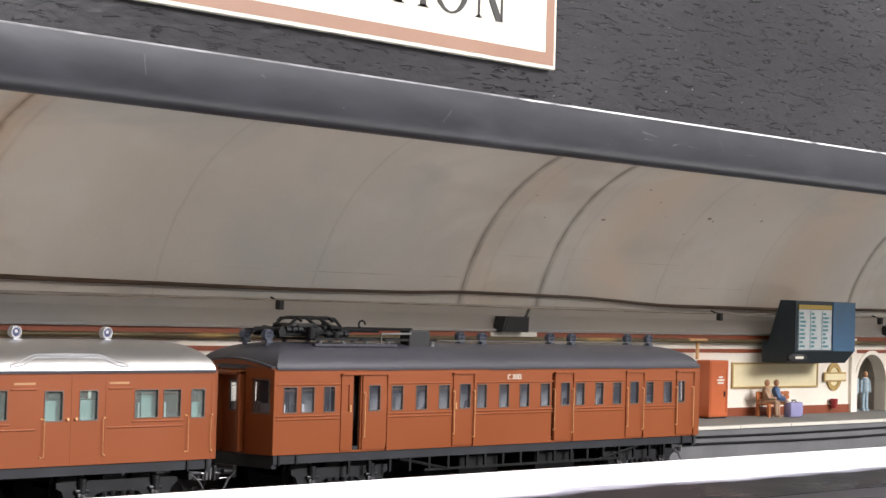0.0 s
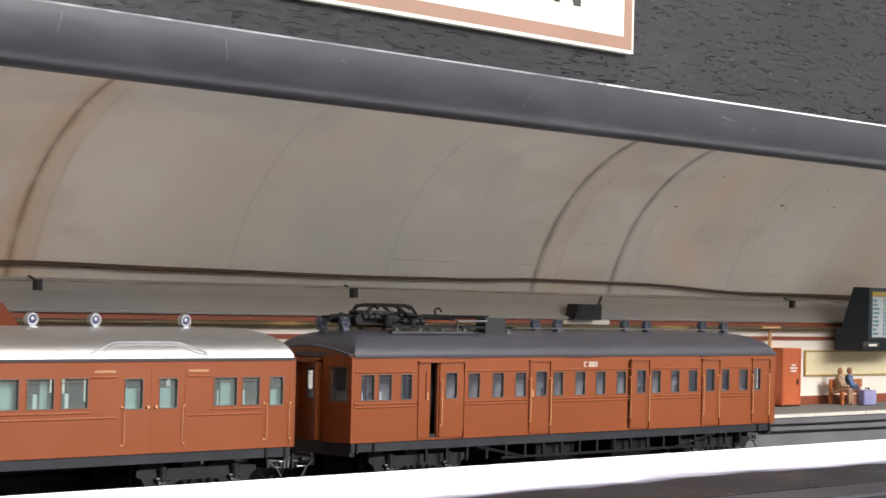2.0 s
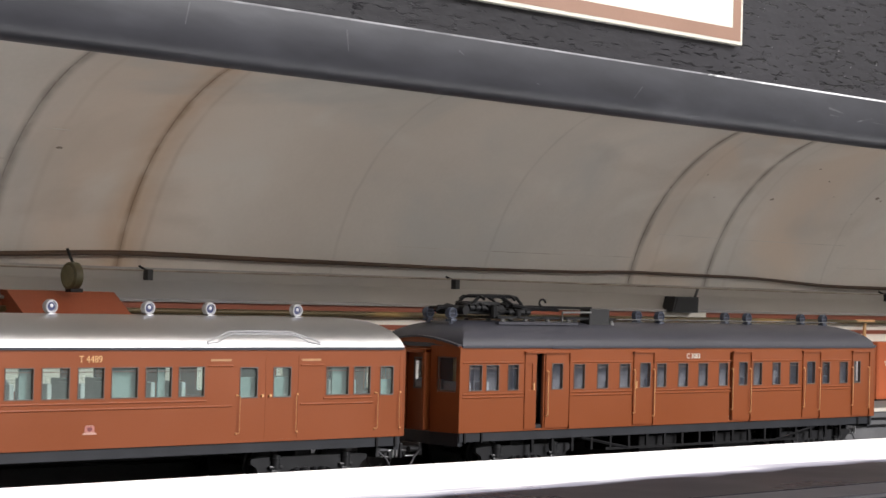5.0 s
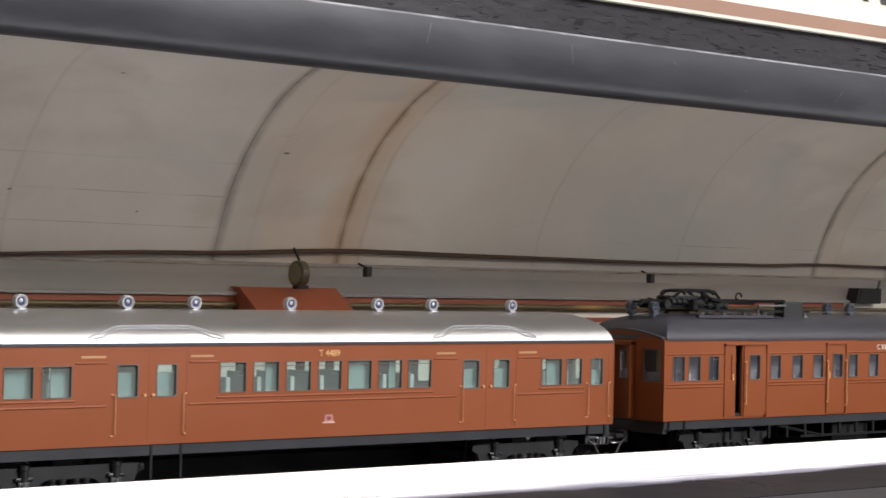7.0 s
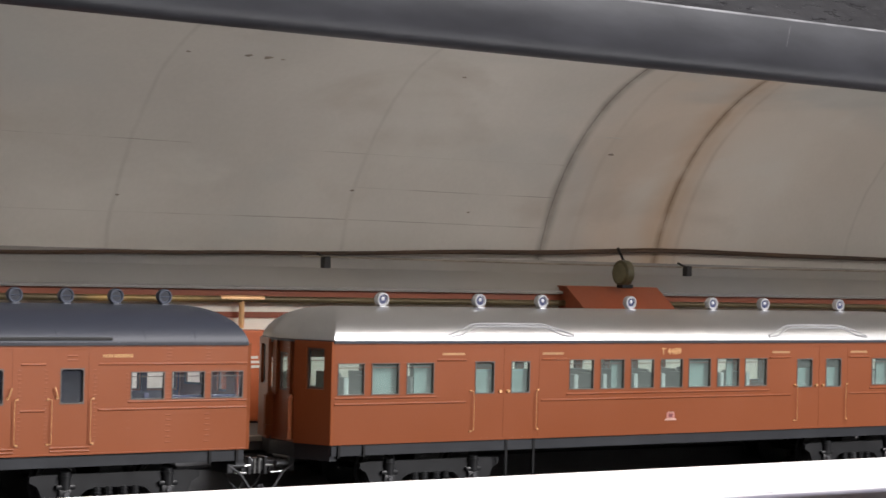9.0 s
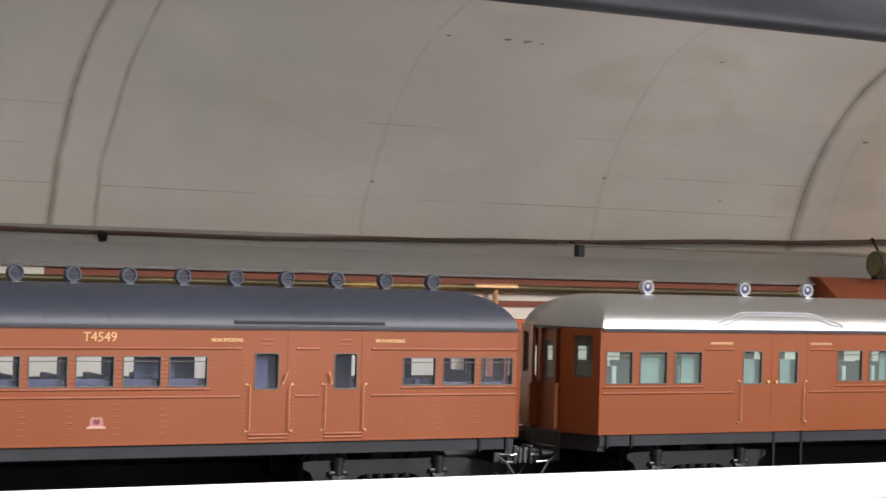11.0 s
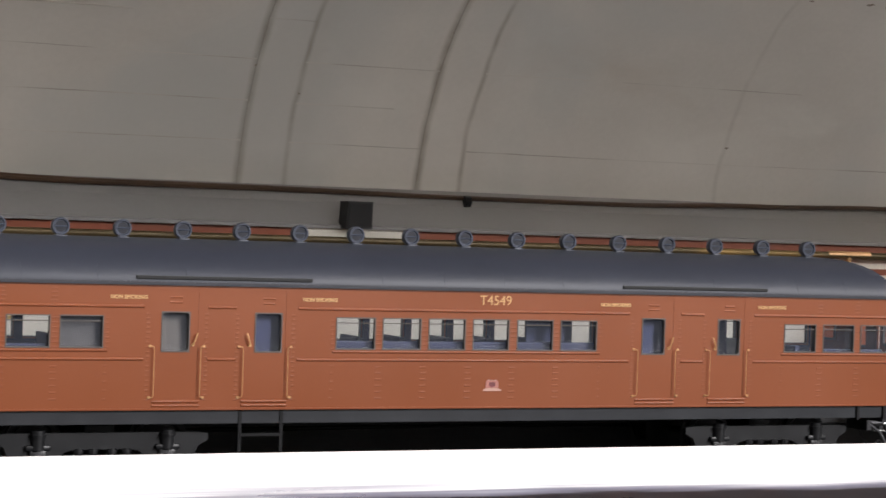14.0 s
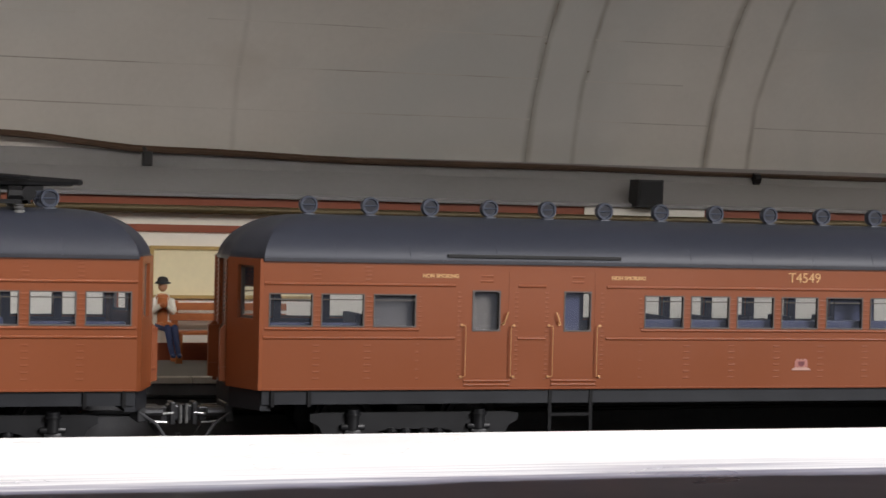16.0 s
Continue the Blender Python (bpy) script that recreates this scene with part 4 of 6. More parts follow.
def roof_vent(parent, x, y, material, r=1.85, z=48.75):
    """A torpedo ventilator lying across the roof: body, two flared mouths, foot."""
    bm = B()
    lathe(bm, [(r * 0.70, -0.55), (r * 0.78, -0.95), (r * 0.94, -0.95), (r, -0.6), (r, 0.6), (r * 0.94, 0.95), (r * 0.78, 0.95), (r * 0.70, 0.55)], (0, 0, 0), "y", 20)
    if material is VENT_SILVER:
        lathe(bm, [(0.05, -0.9), (r * 0.26, -0.75), (r * 0.34, 0.0), (r * 0.26, 0.75), (0.05, 0.9)], (0, 0, r * 0.12), "y", 16)
    else:
        rod(bm, (-r * 0.75, -0.72, 0), (r * 0.75, -0.72, 0), 0.16, 6)
    rod(bm, (0, 0, -3.2), (0, 0, -1.6), 0.8, 8)
    box(bm, -1.2, 1.2, -1.3, 1.3, -2.5, -1.75, 0.1)
    ob = part("roof_vent", bm, material, parent, "round torpedo roof vent", smooth=True)
    ob.location = (x * MM, y * MM, z * MM)
    mouth = lathe(B(), [(0.05, -0.62), (r * 0.62, -0.62), (r * 0.62, 0.62), (0.05, 0.62)], (0, 0, 0), "y", 16)
    part("mouth", mouth, VENT_DARK if material is VENT_NAVY else SCREEN_BLUE, ob, "dark vent mouth")
    return ob


def window(parent, x0, x1, z0, z1, y, side, pane_mat, frame_mat, sash=True, w=0.25):
    """A window in a carriage side: frame round the opening, sash bar, pane."""
    bm = B()
    ya, yb = (y - 0.12, y + 0.75) if side < 0 else (y - 0.75, y + 0.12)
    plate(bm, (x0, ya), (x1, ya), z0, z1, yb - ya, [(w, x1 - x0 - w, z0 + w, z1 - w)])
    if sash:
        box(bm, x0 + w, x1 - w, (ya + yb) / 2 - 0.15, (ya + yb) / 2 + 0.15, z1 - 1.3, z1 - 1.1)
    else:
        for cx, cz, sx, sz in ((x0, z0, 1, 1), (x1, z0, -1, 1), (x0, z1, 1, -1), (x1, z1, -1, -1)):
            px, pz, k = cx + sx * w * 0.9, cz + sz * w * 0.9, 0.85
            prism(bm, [(px, pz), (px + sx * k, pz), (px + sx * k * 0.45, pz + sz * k * 0.12), (px + sx * k * 0.12, pz + sz * k * 0.45), (px, pz + sz * k)], "y", ya + 0.02, yb - 0.02)
    fr = part("window", bm, frame_mat, parent)
    bm = B()
    box(bm, x0 + w * 0.7, x1 - w * 0.7, (ya + yb) / 2 + 0.2, (ya + yb) / 2 + 0.3, z0 + w * 0.7, z1 - w * 0.7)
    p = part("pane", bm, pane_mat, fr, "clear glazing")
    p.visible_shadow = False
    return fr


def handrail(parent, x, z0, z1, y, material, r=0.085, out=0):
    """An upright grab rail; out: the side to which its ends are cranked and fixed."""
    o = 0.75 * out
    bm = tube(B(), [(x + o, y + 0.2, z0), (x + o, y - 0.35, z0), (x + o * 0.7, y - 0.52, z0 + 0.02), (x + o * 0.15, y - 0.6, z0 + 0.1), (x, y - 0.6, z0 + 0.45), (x, y - 0.6, z1 - 0.45), (x + o * 0.15, y - 0.6, z1 - 0.1), (x + o * 0.7, y - 0.52, z1 - 0.02), (x + o, y - 0.35, z1), (x + o, y + 0.2, z1)], r, 6)
    for z in (z0, z1):
        rod(bm, (x + o, y + 0.1, z), (x + o, y - 0.3, z), 0.27, 8)
    return part("handrail", bm, material, parent, "thin brass handrail", smooth=True)


def coupler(parent, x, s):
    """A knuckle coupler with its shank, yoke, pins and two hoses."""
    bm = B()
    box(bm, *sorted((x, x + s * 6)), -1.2, 1.2, 6.2, 8.4, 0.3)
    box(bm, *sorted((x - s * 0.5, x + s * 1.2)), -4.2, 4.2, 5.6, 9.4, 0.3)
    for y in (-3.2, 3.2):
        rod(bm, (x + s * 1.0, y, 7.6), (x + s * 4.6, y, 7.6), 0.9, 10)
    ob = part("coupler", bm, STEEL, parent, "grey steel coupler")
    c = x + s * 7.6
    bm = box(B(), c - 1.8, c + 1.6, -1.9, 1.1, 5.6, 8.9, 0.5)
    box(bm, c - 0.8 * s - 0.5, c - 0.8 * s + 0.5, -2.5, 1.4, 4.9, 9.4, 0.2)
    rod(bm, (c - s * 2.4, -2.2, 6.3), (c - s * 2.4, 2.2, 6.3), 0.6)
    tube(bm, [(c, -1.2, 8.4), (c + 1.4 * s, -2.2, 8.9), (c + 2.2 * s, -1.2, 8.2)], 0.35, 6)
    part("knuckle", bm, STEEL, ob)
    pin = rod(B(), (c + s * 0.8, -2.0, 5.2), (c + s * 0.8, -2.0, 8.9), 0.35)
    rod(pin, (c - s * 4.4, -2.4, 6.9), (c - s * 0.6, -2.4, 7.3), 0.28)
    rod(pin, (c - s * 5.6, -3.4, 5.7), (c - s * 2.0, -3.0, 5.5), 0.24)
    part("coupler_pin", pin, PIN, ob, "bright steel pin")
    for y in (-4, 4):
        bm = tube(B(), [(x, y, 7.5), (x + s * 3.2, y * 1.1, 5.4), (x + s * 5.4, y * 1.15, 2.2), (x + s * 7.6, y * 1.1, 0.4), (x + s * 8.8, y, 2.6)], 0.32, 6)
        part("air_hose", bm, HOSE, ob, "grey hose", smooth=True)


def end_wall(parent, L, style, s, body_mat, pane_mat):
    """One end of a carriage: two angled panels with windows, the gangway door and its guard plates."""
    q = [(s * x, y) for x, y in end_plan(L, style)]
    wz0, wz1 = (26.6, 36.8) if style != "flat" else (25.2, 35.8)
    for m in (-1, 1):
        a, b = Vector((q[0][0], m * HW)), Vector((q[1][0], m * 6.2))
        ln = (b - a).length
        hole = (ln * 0.20, ln * 0.68, wz0, wz1) if style != "flat" else (ln * 0.13, ln * 0.80, wz0, wz1)
        flip = (s * m) > 0
        p, r_ = (b, a) if not flip else (a, b)
        hl = (ln - hole[1], ln - hole[0], wz0, wz1) if not flip else hole
        part("end_panel", plate(B(), p, r_, Z_BODY, Z_EAVE, 0.8, [hl]), body_mat, parent)
        d = (b - a).normalized()
        o = Vector((d.y, -d.x)) * (1 if (Vector((d.y, -d.x)).x * s) > 0 else -1)
        bm = B()
        c0, c1 = a + d * hole[0], a + d * hole[1]
        for z0, z1 in ((wz0, wz0 + 0.5), (wz1 - 0.5, wz1)):
            vs = [(c0 + o * 0.12), (c1 + o * 0.12), (c1 - o * 0.5), (c0 - o * 0.5)]
            prism(bm, [(v.x, v.y) for v in vs], "z", z0, z1)
        for c, e in ((c0, d * 0.5), (c1, -d * 0.5)):
            vs = [(c + o * 0.12), (c + e + o * 0.12), (c + e - o * 0.5), (c - o * 0.5)]
            prism(bm, [(v.x, v.y) for v in vs], "z", wz0, wz1)
        fr = part("end_window", bm, RUBBER, parent)
        bm = B()
        vs = [c0 - o * 0.25, c1 - o * 0.25, c1 - o * 0.35, c0 - o * 0.35]
        prism(bm, [(v.x, v.y) for v in vs], "z", wz0, wz1)
        pn = part("pane", bm, pane_mat, fr, "clear glazing")
        pn.visible_shadow = False
        # beading and rivet rows on the angled panel
        bm = B()
        for z in (24.2, 23.2):
            vs = [a + o * 0.25, b + o * 0.25, b - o * 0.1, a - o * 0.1]
            prism(bm, [(v.x, v.y) for v in vs], "z", z, z + 0.3)
        for f in (0.14, 0.74):
            for k in range(14):
                c = a + d * ln * f
                vs = [c + d * 0.2 + o * 0.18, c - d * 0.2 + o * 0.18, c - d * 0.2 - o * 0.1, c + d * 0.2 - o * 0.1]
                prism(bm, [(v.x, v.y) for v in vs], "z", 24.8 + k * 0.82, 25.15 + k * 0.82)
        part("end_beading", bm, body_mat, parent, kind="stuff")
    xe = q[1][0]
    part("gangway_door", plate(B(), (xe - s * 0.4, -6.2 * s), (xe - s * 0.4, 6.2 * s), Z_BODY, Z_EAVE, 0.8, [(3.9, 8.5, 25.6, 35.2)]), body_mat, parent)
    bm = B()
    plate(bm, (xe - s * 0.3, -2.3 * s), (xe - s * 0.3, 2.3 * s), 25.6, 35.2, 0.5, [(0.45, 4.15, 26.05, 34.75)])
    gw = part("gangway_window", bm, RUBBER, parent)
    pn = part("pane", box(B(), min(xe - s * 0.6, xe - s * 0.5), max(xe - s * 0.6, xe - s * 0.5), -2.2, 2.2, 25.7, 35.1), pane_mat, gw, "clear glazing")
    pn.visible_shadow = False
    if style != "flat":
        for y in (-5.6, 5.6):
            bm = B()
            x0, x1 = sorted((xe - s * 0.3, xe + s * 2.0))
            prism(bm, [(xe - s * 0.3, 13.6), (xe + s * 2.0, 13.9), (xe + s * 2.0, 23.9), (xe + s * 1.1, 24.9), (xe - s * 0.3, 24.6)], "y", y - 0.4, y + 0.4)
            box(bm, x0, x1, y - 0.7, y + 0.7, 16.2, 16.6)
            box(bm, x0, x1, y - 0.7, y + 0.7, 23.8, 24.2)
            part("gangway_guard", bm, body_mat, parent)
        bm = B()
        for y in (-3.4, 3.4):
            box(bm, *sorted((xe - s * 0.2, xe + s * 0.5)), y - 0.5, y + 0.5, 24.5, 38.0)
            for k in range(14):
                box(bm, *sorted((xe + s * 0.3, xe + s * 0.7)), y - 0.75, y + 0.75, 25 + k * 0.92, 25.45 + k * 0.92)
        part("gangway_post", bm, body_mat, parent, "ribbed gangway posts")
    else:
        for y in (-5.2, 5.2):
            part("gangway_post", box(B(), *sorted((xe - s * 0.2, xe + s * 3.0)), y - 0.6, y + 0.6, 13.4, 37.8, 0.2), body_mat, parent)
        part("gangway_hood", box(B(), *sorted((xe - s * 0.2, xe + s * 3.0)), -5.8, 5.8, 36.6, 38.0, 0.2), body_mat, parent)


def seats(parent, L, xs, material, top):
    for x in xs:
        bm = B()
        for y0, y1 in ((-15, -4.5), (4.5, 15)):
            box(bm, x - 0.7, x + 0.7, y0, y1, 14.6, top, 0.25)
            box(bm, x - 4.2, x + 4.2, y0, y1, 17.6, 19.2, 0.3)
        part("seat", bm, material, parent)


def rivets(parent, columns, material, y, w=0.5):
    bm = B()
    for x, zs in columns:
        for z in zs:
            prism(bm, [(y + 0.05, z - 0.24), (y - 0.035, z - 0.18), (y - 0.055, z), (y - 0.035, z + 0.18), (y + 0.05, z + 0.24)], "x", x - w, x + w)
    part("rivets", bm, material, parent, "rows of small raised rivets", kind="stuff")


def carriage(xc, L, label, win, doors, body_mat, roof_mat, vent_mat, style, inner_mat, pane_mat, frame_mat, vents, vent_y, seat_xs, seat_top, slide=False, gaps=(), dome=13.0, inset=32.0):
    """A model carriage. win: (x0, x1, z0, z1); doors: (x0, x1, window x0, x1, window z0, z1); in the carriage's own lengths from its middle."""
    car = thing("railway_carriage", xc, 17.5, 0, label, "model train", "carriages of the model train")
    # shell
    bm = B()
    dh = [(d[0], d[1], Z_BODY + 0.6, 36.9) for d in doors]
    near = [(w[0] + L / 2, w[1] + L / 2, w[2], w[3]) for w in win] + ([(d[0] + L / 2, d[1] + L / 2, d[2], d[3]) for d in dh] if not slide else [(d[2] + L / 2, d[3] + L / 2, d[4], d[5]) for d in doors]) + [(g[0] + L / 2, g[1] + L / 2, 13.6, 36.9) for g in gaps]
    farh = [(L / 2 - w[1], L / 2 - w[0], w[2], w[3]) for w in win] + [(L / 2 - d[3], L / 2 - d[2], d[4], d[5]) for d in doors]
    plate(bm, (-L / 2, -HW), (L / 2, -HW), Z_BODY, Z_EAVE, 0.9, near)
    part("side_panel", bm, body_mat, car)
    part("side_panel", plate(B(), (L / 2, HW), (-L / 2, HW), Z_BODY, Z_EAVE, 0.9, farh), body_mat, car)
    for s in (-1, 1):
        end_wall(car, L, style, s, body_mat, pane_mat)
    part("floor", box(B(), -L / 2 + 1, L / 2 - 1, -16.4, 16.4, 13.0, 14.4), INNER, car, "pale carriage floor")
    part("inner_lining", box(B(), -L / 2 + 1, L / 2 - 1, -16.4, 16.4, 37.2, 38.0), INNER, car, "cream ceiling lining")
    # roof, gutter
    part("roof", roof(L, style, dome), roof_mat, car, "painted turtle-back roof", smooth=True)
    part("gutter", ring_strip(L, style, Z_EAVE - 0.45, Z_EAVE + 0.25, 0.0, 0.45), ROOF_BLACK, car, "dark gutter line")
    first = None
    for x in vents:
        if first is None:
            first = roof_vent(car, x, vent_y, vent_mat)
        else:
            again(first.children[0], again(first, car, x, vent_y, 48.75))
    # windows
    for w in win:
        for y, side in ((-HW, -1), (HW, 1)):
            window(car, *w, y, side, pane_mat, frame_mat)
    # doors
    for d in doors:
        y = -HW - (0.35 if slide else -0.06)
        bm = B()
        plate(bm, (d[0], y), (d[1], y), Z_BODY + 0.6, 36.9, 0.5, [(d[2] - d[0], d[3] - d[0], d[4], d[5])])
        leaf = part("door", bm, body_mat, car, "brown carriage door")
        window(leaf, d[2], d[3], d[4], d[5], y, -1, pane_mat, RUBBER if not slide else frame_mat, False).name = "door_window"
        window(car, d[2], d[3], d[4], d[5], HW, 1, pane_mat, frame_mat, False)
    # solebar and underframe
    part("solebar", box(B(), -L / 2 + 0.2, L / 2 - 0.2, -HW + 0.5, HW - 0.5, Z_SOLE, Z_BODY - 0.02), SOLE, car, "grey-black solebar")
    bm = B()
    for s in (-1, 1):
        q = end_plan(L, style)
        pts = [(s * (L / 2 - 2), -HW + 1), (s * q[0][0], -HW + 1), (s * q[1][0], -6), (s * q[1][0], 6), (s * q[0][0], HW - 1), (s * (L / 2 - 2), HW - 1)]
        part("headstock", prism(B(), pts, "z", 9.0, 12.9), SOLE, car)
    for s in (-1, 1):
        bogie(car, s * (L / 2 - inset))
        coupler(car, s * (L / 2 + 3), s)
        for k in (2.2, 9.5):
            part("step_bracket", box(B(), s * (L / 2 - k) - 0.35, s * (L / 2 - k) + 0.35, -HW + 0.05, -HW + 0.6, 9.8, 13.0), FRAME_BLACK, car)
    part("underfloor_beam", box(B(), -L / 2 + 50, L / 2 - 50, -3, 3, 8.2, 10.2), FRAME_BLACK, car)
    seats(car, L, seat_xs, inner_mat, seat_top)
    for s in (-1, 1):
        x = s * (L / 2 - 33)
        bm = B()
        plate(bm, (x, -16.4), (x, 16.4), 14.4, 37.2, 0.6, [(13.4, 19.4, 14.4, 34)])
        part("partition", bm, inner_mat, car)
    return car


def beads(car, L, spans, mat, y=-HW):
    """Raised beads along the side: spans of (x0, x1, z)."""
    for x0, x1, z in spans:
        part("bead", prism(B(), [(y + 0.1, z - 0.32), (y - 0.02, z - 0.32), (y - 0.17, z - 0.22), (y - 0.25, z + 0.02), (y - 0.17, z + 0.22), (y - 0.02, z + 0.32), (y + 0.1, z + 0.32)], "x", x0, x1), mat, car, smooth=True)


def rain_strip(car, x0, x1, z, y, mat):
    part("rain_strip", box(B(), x0, x1, y - 0.35, y + 0.3, z - 0.35, z + 0.35, 0.1), mat, car, "dark rain strip above the doors")


# trailer cars with the navy roof (symmetric about the middle)
XU, LU = -4.8, 218.4
half_w = [(-108.1, -99.4), (-97.8, -89.1), (-87.3, -78.6)]
winU = [(a, b, 25.2, 31.7) for a, b in half_w] + [(-b, -a, 25.2, 31.7) for a, b in half_w]
winU += [(a, b, 25.2, 31.9) for a, b in ((-30.1, -21.3), (-19.8, -11.0), (-9.4, -0.8), (0.8, 9.4), (11.2, 19.9), (21.6, 30.6))]
doorsU = [(-68.0, -59.4, -67.0, -61.1, 24.5, 32.6), (-49.6, -41.0, -47.6, -41.7, 24.5, 32.6)]
doorsU += [(-b, -a, -d, -c, e, f) for a, b, c, d, e, f in doorsU]


def navy_car(xc, label, vents, inset=32.0, screened=(0, 1, 2, 3)):
    car = carriage(xc, LU, label, winU, doorsU, BODY_A, ROOF_NAVY, VENT_NAVY, "chamfer", SEAT_BLUE, GLASS, RUBBER, vents, -2.5,
                   [-84, -26, -16, -6, 5, 15, 26, 84], 26.6, inset=inset)
    sp = []
    for a, b in ((-109.0, -70.6), (-57.4, -51.6), (-38.4, 38.4), (51.6, 57.4), (70.6, 109.0)):
        sp += [(a, b, 33.5), (a, b, 23.1)]
    for a, b in ((-108.8, -78.0), (78.0, 108.8), (-30.7, 31.2)):
        sp += [(a, b, 24.8)]
    for d in doorsU:
        sp += [(d[0] - 0.5, d[1] + 0.5, 14.7), (d[0] - 0.5, d[1] + 0.5, 13.9)]
    beads(car, LU, sp, BODY_A)
    beads(car, LU, [(d[2] + 1.7, d[3] - 1.7, z) for d in doorsU for z in (35.4, 34.4)], BODY_A, -HW + 0.2)
    low = [15.2, 16.5, 17.8, 19.1, 20.4, 21.6]
    cols = [(x, low) for x in (-98.6, -88.4, -20.5, -10.4, -0.1, 10.2, 20.6, 88.4, 98.6)]
    rivets(car, cols, BODY_A, -HW, 0.68)
    tall = [15.0 + 0.95 * k for k in range(19)]
    fine = [(x, tall) for d in doorsU for x in (d[0] - 1.7, d[1] + 1.7)]
    fine += [(x, [25.4 + 0.95 * k for k in range(7)]) for x in (-98.9, -98.3, -88.5, -87.9, -77.9, -20.9, -20.2, -10.7, -10.0, -0.3, 0.3, 9.9, 10.6, 20.3, 20.9, 31.3, -30.8, 77.9, 87.9, 88.5, 98.3, 98.9)]
    fine += [(x, [15.2, 16.9, 18.6, 20.3, 21.8]) for x in (-78.2, 78.2, 31.2, -30.8)]
    fine += [(x + o, [34.4, 35.2, 36.0, 36.8]) for x in (-98.6, -88.4, 88.4, 98.6) for o in (-0.3, 0.3)]
    rivets(car, fine, BODY_A, -HW, 0.32)
    for d in doorsU:
        handrail(car, d[0] - 0.45, 15.5, 25.7, -HW, BRASS, out=-1)
        handrail(car, d[1] + 0.45, 15.5, 25.7, -HW, BRASS, out=1)
        s = 1 if d is doorsU[0] or d is doorsU[3] else -1
        x = d[1] - 0.5 if s > 0 else d[0] + 0.5
        bm = tube(B(), [(x - 0.55 * s, -HW - 0.1, 26.0), (x - 0.5 * s, -HW - 0.5, 26.2), (x - 0.1 * s, -HW - 0.7, 27.4), (x + 0.25 * s, -HW - 0.6, 28.4)], 0.15, 6)
        rod(bm, (x - 0.55 * s, -HW + 0.2, 26.0), (x - 0.55 * s, -HW - 0.2, 26.0), 0.34, 8)
        part("door_handle", bm, BRASS, car, "brass door handle", smooth=True)
    for x0, x1, y in ((15.6, 24.8, -13.2), (-86.0, -79.5, -9.0), (79.5, 83.0, -9.0)):
        part("interior_screen", box(B(), x0, x1, y, y + 0.6, 14.4, 37.0), SEAT_BLUE, car, "dark blue interior screen")
    part("bench_back", box(B(), -31.5, 31.5, -15.4, -13.6, 14.4, 26.9, 0.3), SEAT_BLUE, car, "long dark blue bench back")
    for s in (-1, 1):
        part("bench_back", box(B(), s * 98.4 - 9.0, s * 98.4 + 9.0, -15.4, -13.6, 14.4, 25.9, 0.3), SEAT_BLUE, car, "dark blue bench back")
    part("interior_screen", box(B(), 51.0, 60.5, -5.0, -4.4, 14.4, 37.0), SEAT_BLUE, car, "dark blue interior screen")
    far = [(a + LU / 2, b + LU / 2, z0 - 0.2, z1 + 0.2) for a, b, z0, z1 in winU] + [(d[2] + LU / 2, d[3] + LU / 2, d[4], d[5]) for d in doorsU]
    part("side_lining", plate(B(), (-LU / 2 + 1, HW - 2.0), (LU / 2 - 1, HW - 2.0), 14.4, 37.2, 0.5, [(a - 1, b - 1, c, d) for a, b, c, d in far]), SEAT_BLUE, car, "dark blue inner side lining")
    for d in screened:
        d = doorsU[d]
        part("door_screen", box(B(), d[2] - 0.5, d[2] + (d[3] - d[2]) * 0.72, -15.2, -14.8, 14.4, 37.0), SCREEN_BLUE, car, "blue-grey vestibule screen")
    # sheet added behind the first door's glass to give its grey-brown tone
    if 0 not in screened:
        part("door_blind", box(B(), doorsU[0][2] - 0.8, doorsU[0][3] + 0.8, -15.2, -14.8, 14.4, 37.0), DOOR_SHEET, car, "grey-brown sheet added behind the door glass")
    for a in (-87.8,):
        part("frosted_screen", box(B(), a - 0.4, a + 9.2, -15.4, -15.0, 24.6, 32.4), FROST, car, "grey frosted lavatory screen")
    part("sill_bead", box(B(), -LU / 2 + 0.1, LU / 2 - 0.1, -HW - 0.22, -HW + 0.05, 13.0, 13.35), BODY_A, car)
    rain_strip(car, -72.4, -35.6, 39.3, -HW - 0.12, BLACKBOX)
    rain_strip(car, 36.6, 73.6, 39.3, -HW - 0.12, BLACKBOX)
    for x in (-95, -80, -62, -20, -6, 8, 22, 38, 60, 82, 95):
        bm = tube(B(), [(x, y, roof_h(y / 17.7) + 0.02) for y in (-17.6, -17.5, -17.3, -17.0, -16.6, -16.1)], 0.09, 5)
        part("roof_seam", bm, ROOF_NAVY, car, smooth=True)
    bm = B()
    for k in range(150):
        x = -108.0 + k * 1.45
        box(bm, x - 0.3, x + 0.3, -HW - 0.52, -HW - 0.3, 37.95, 38.35)
    part("gutter_rivets", bm, ROOF_BLACK, car, "fine row of rivets along the gutter", kind="stuff")
    bm = B()
    for x in (-50.0, -41.2):
        box(bm, x - 0.35, x + 0.35, -HW + 0.3, -HW + 0.9, 0.8, 13.0)
    for z in (2.2, 7.9):
        box(bm, -50, -41.2, -HW + 0.1, -HW + 0.9, z - 0.3, z + 0.3)
    part("ladder", bm, FRAME_BLACK, car, "black side ladder")
    return car


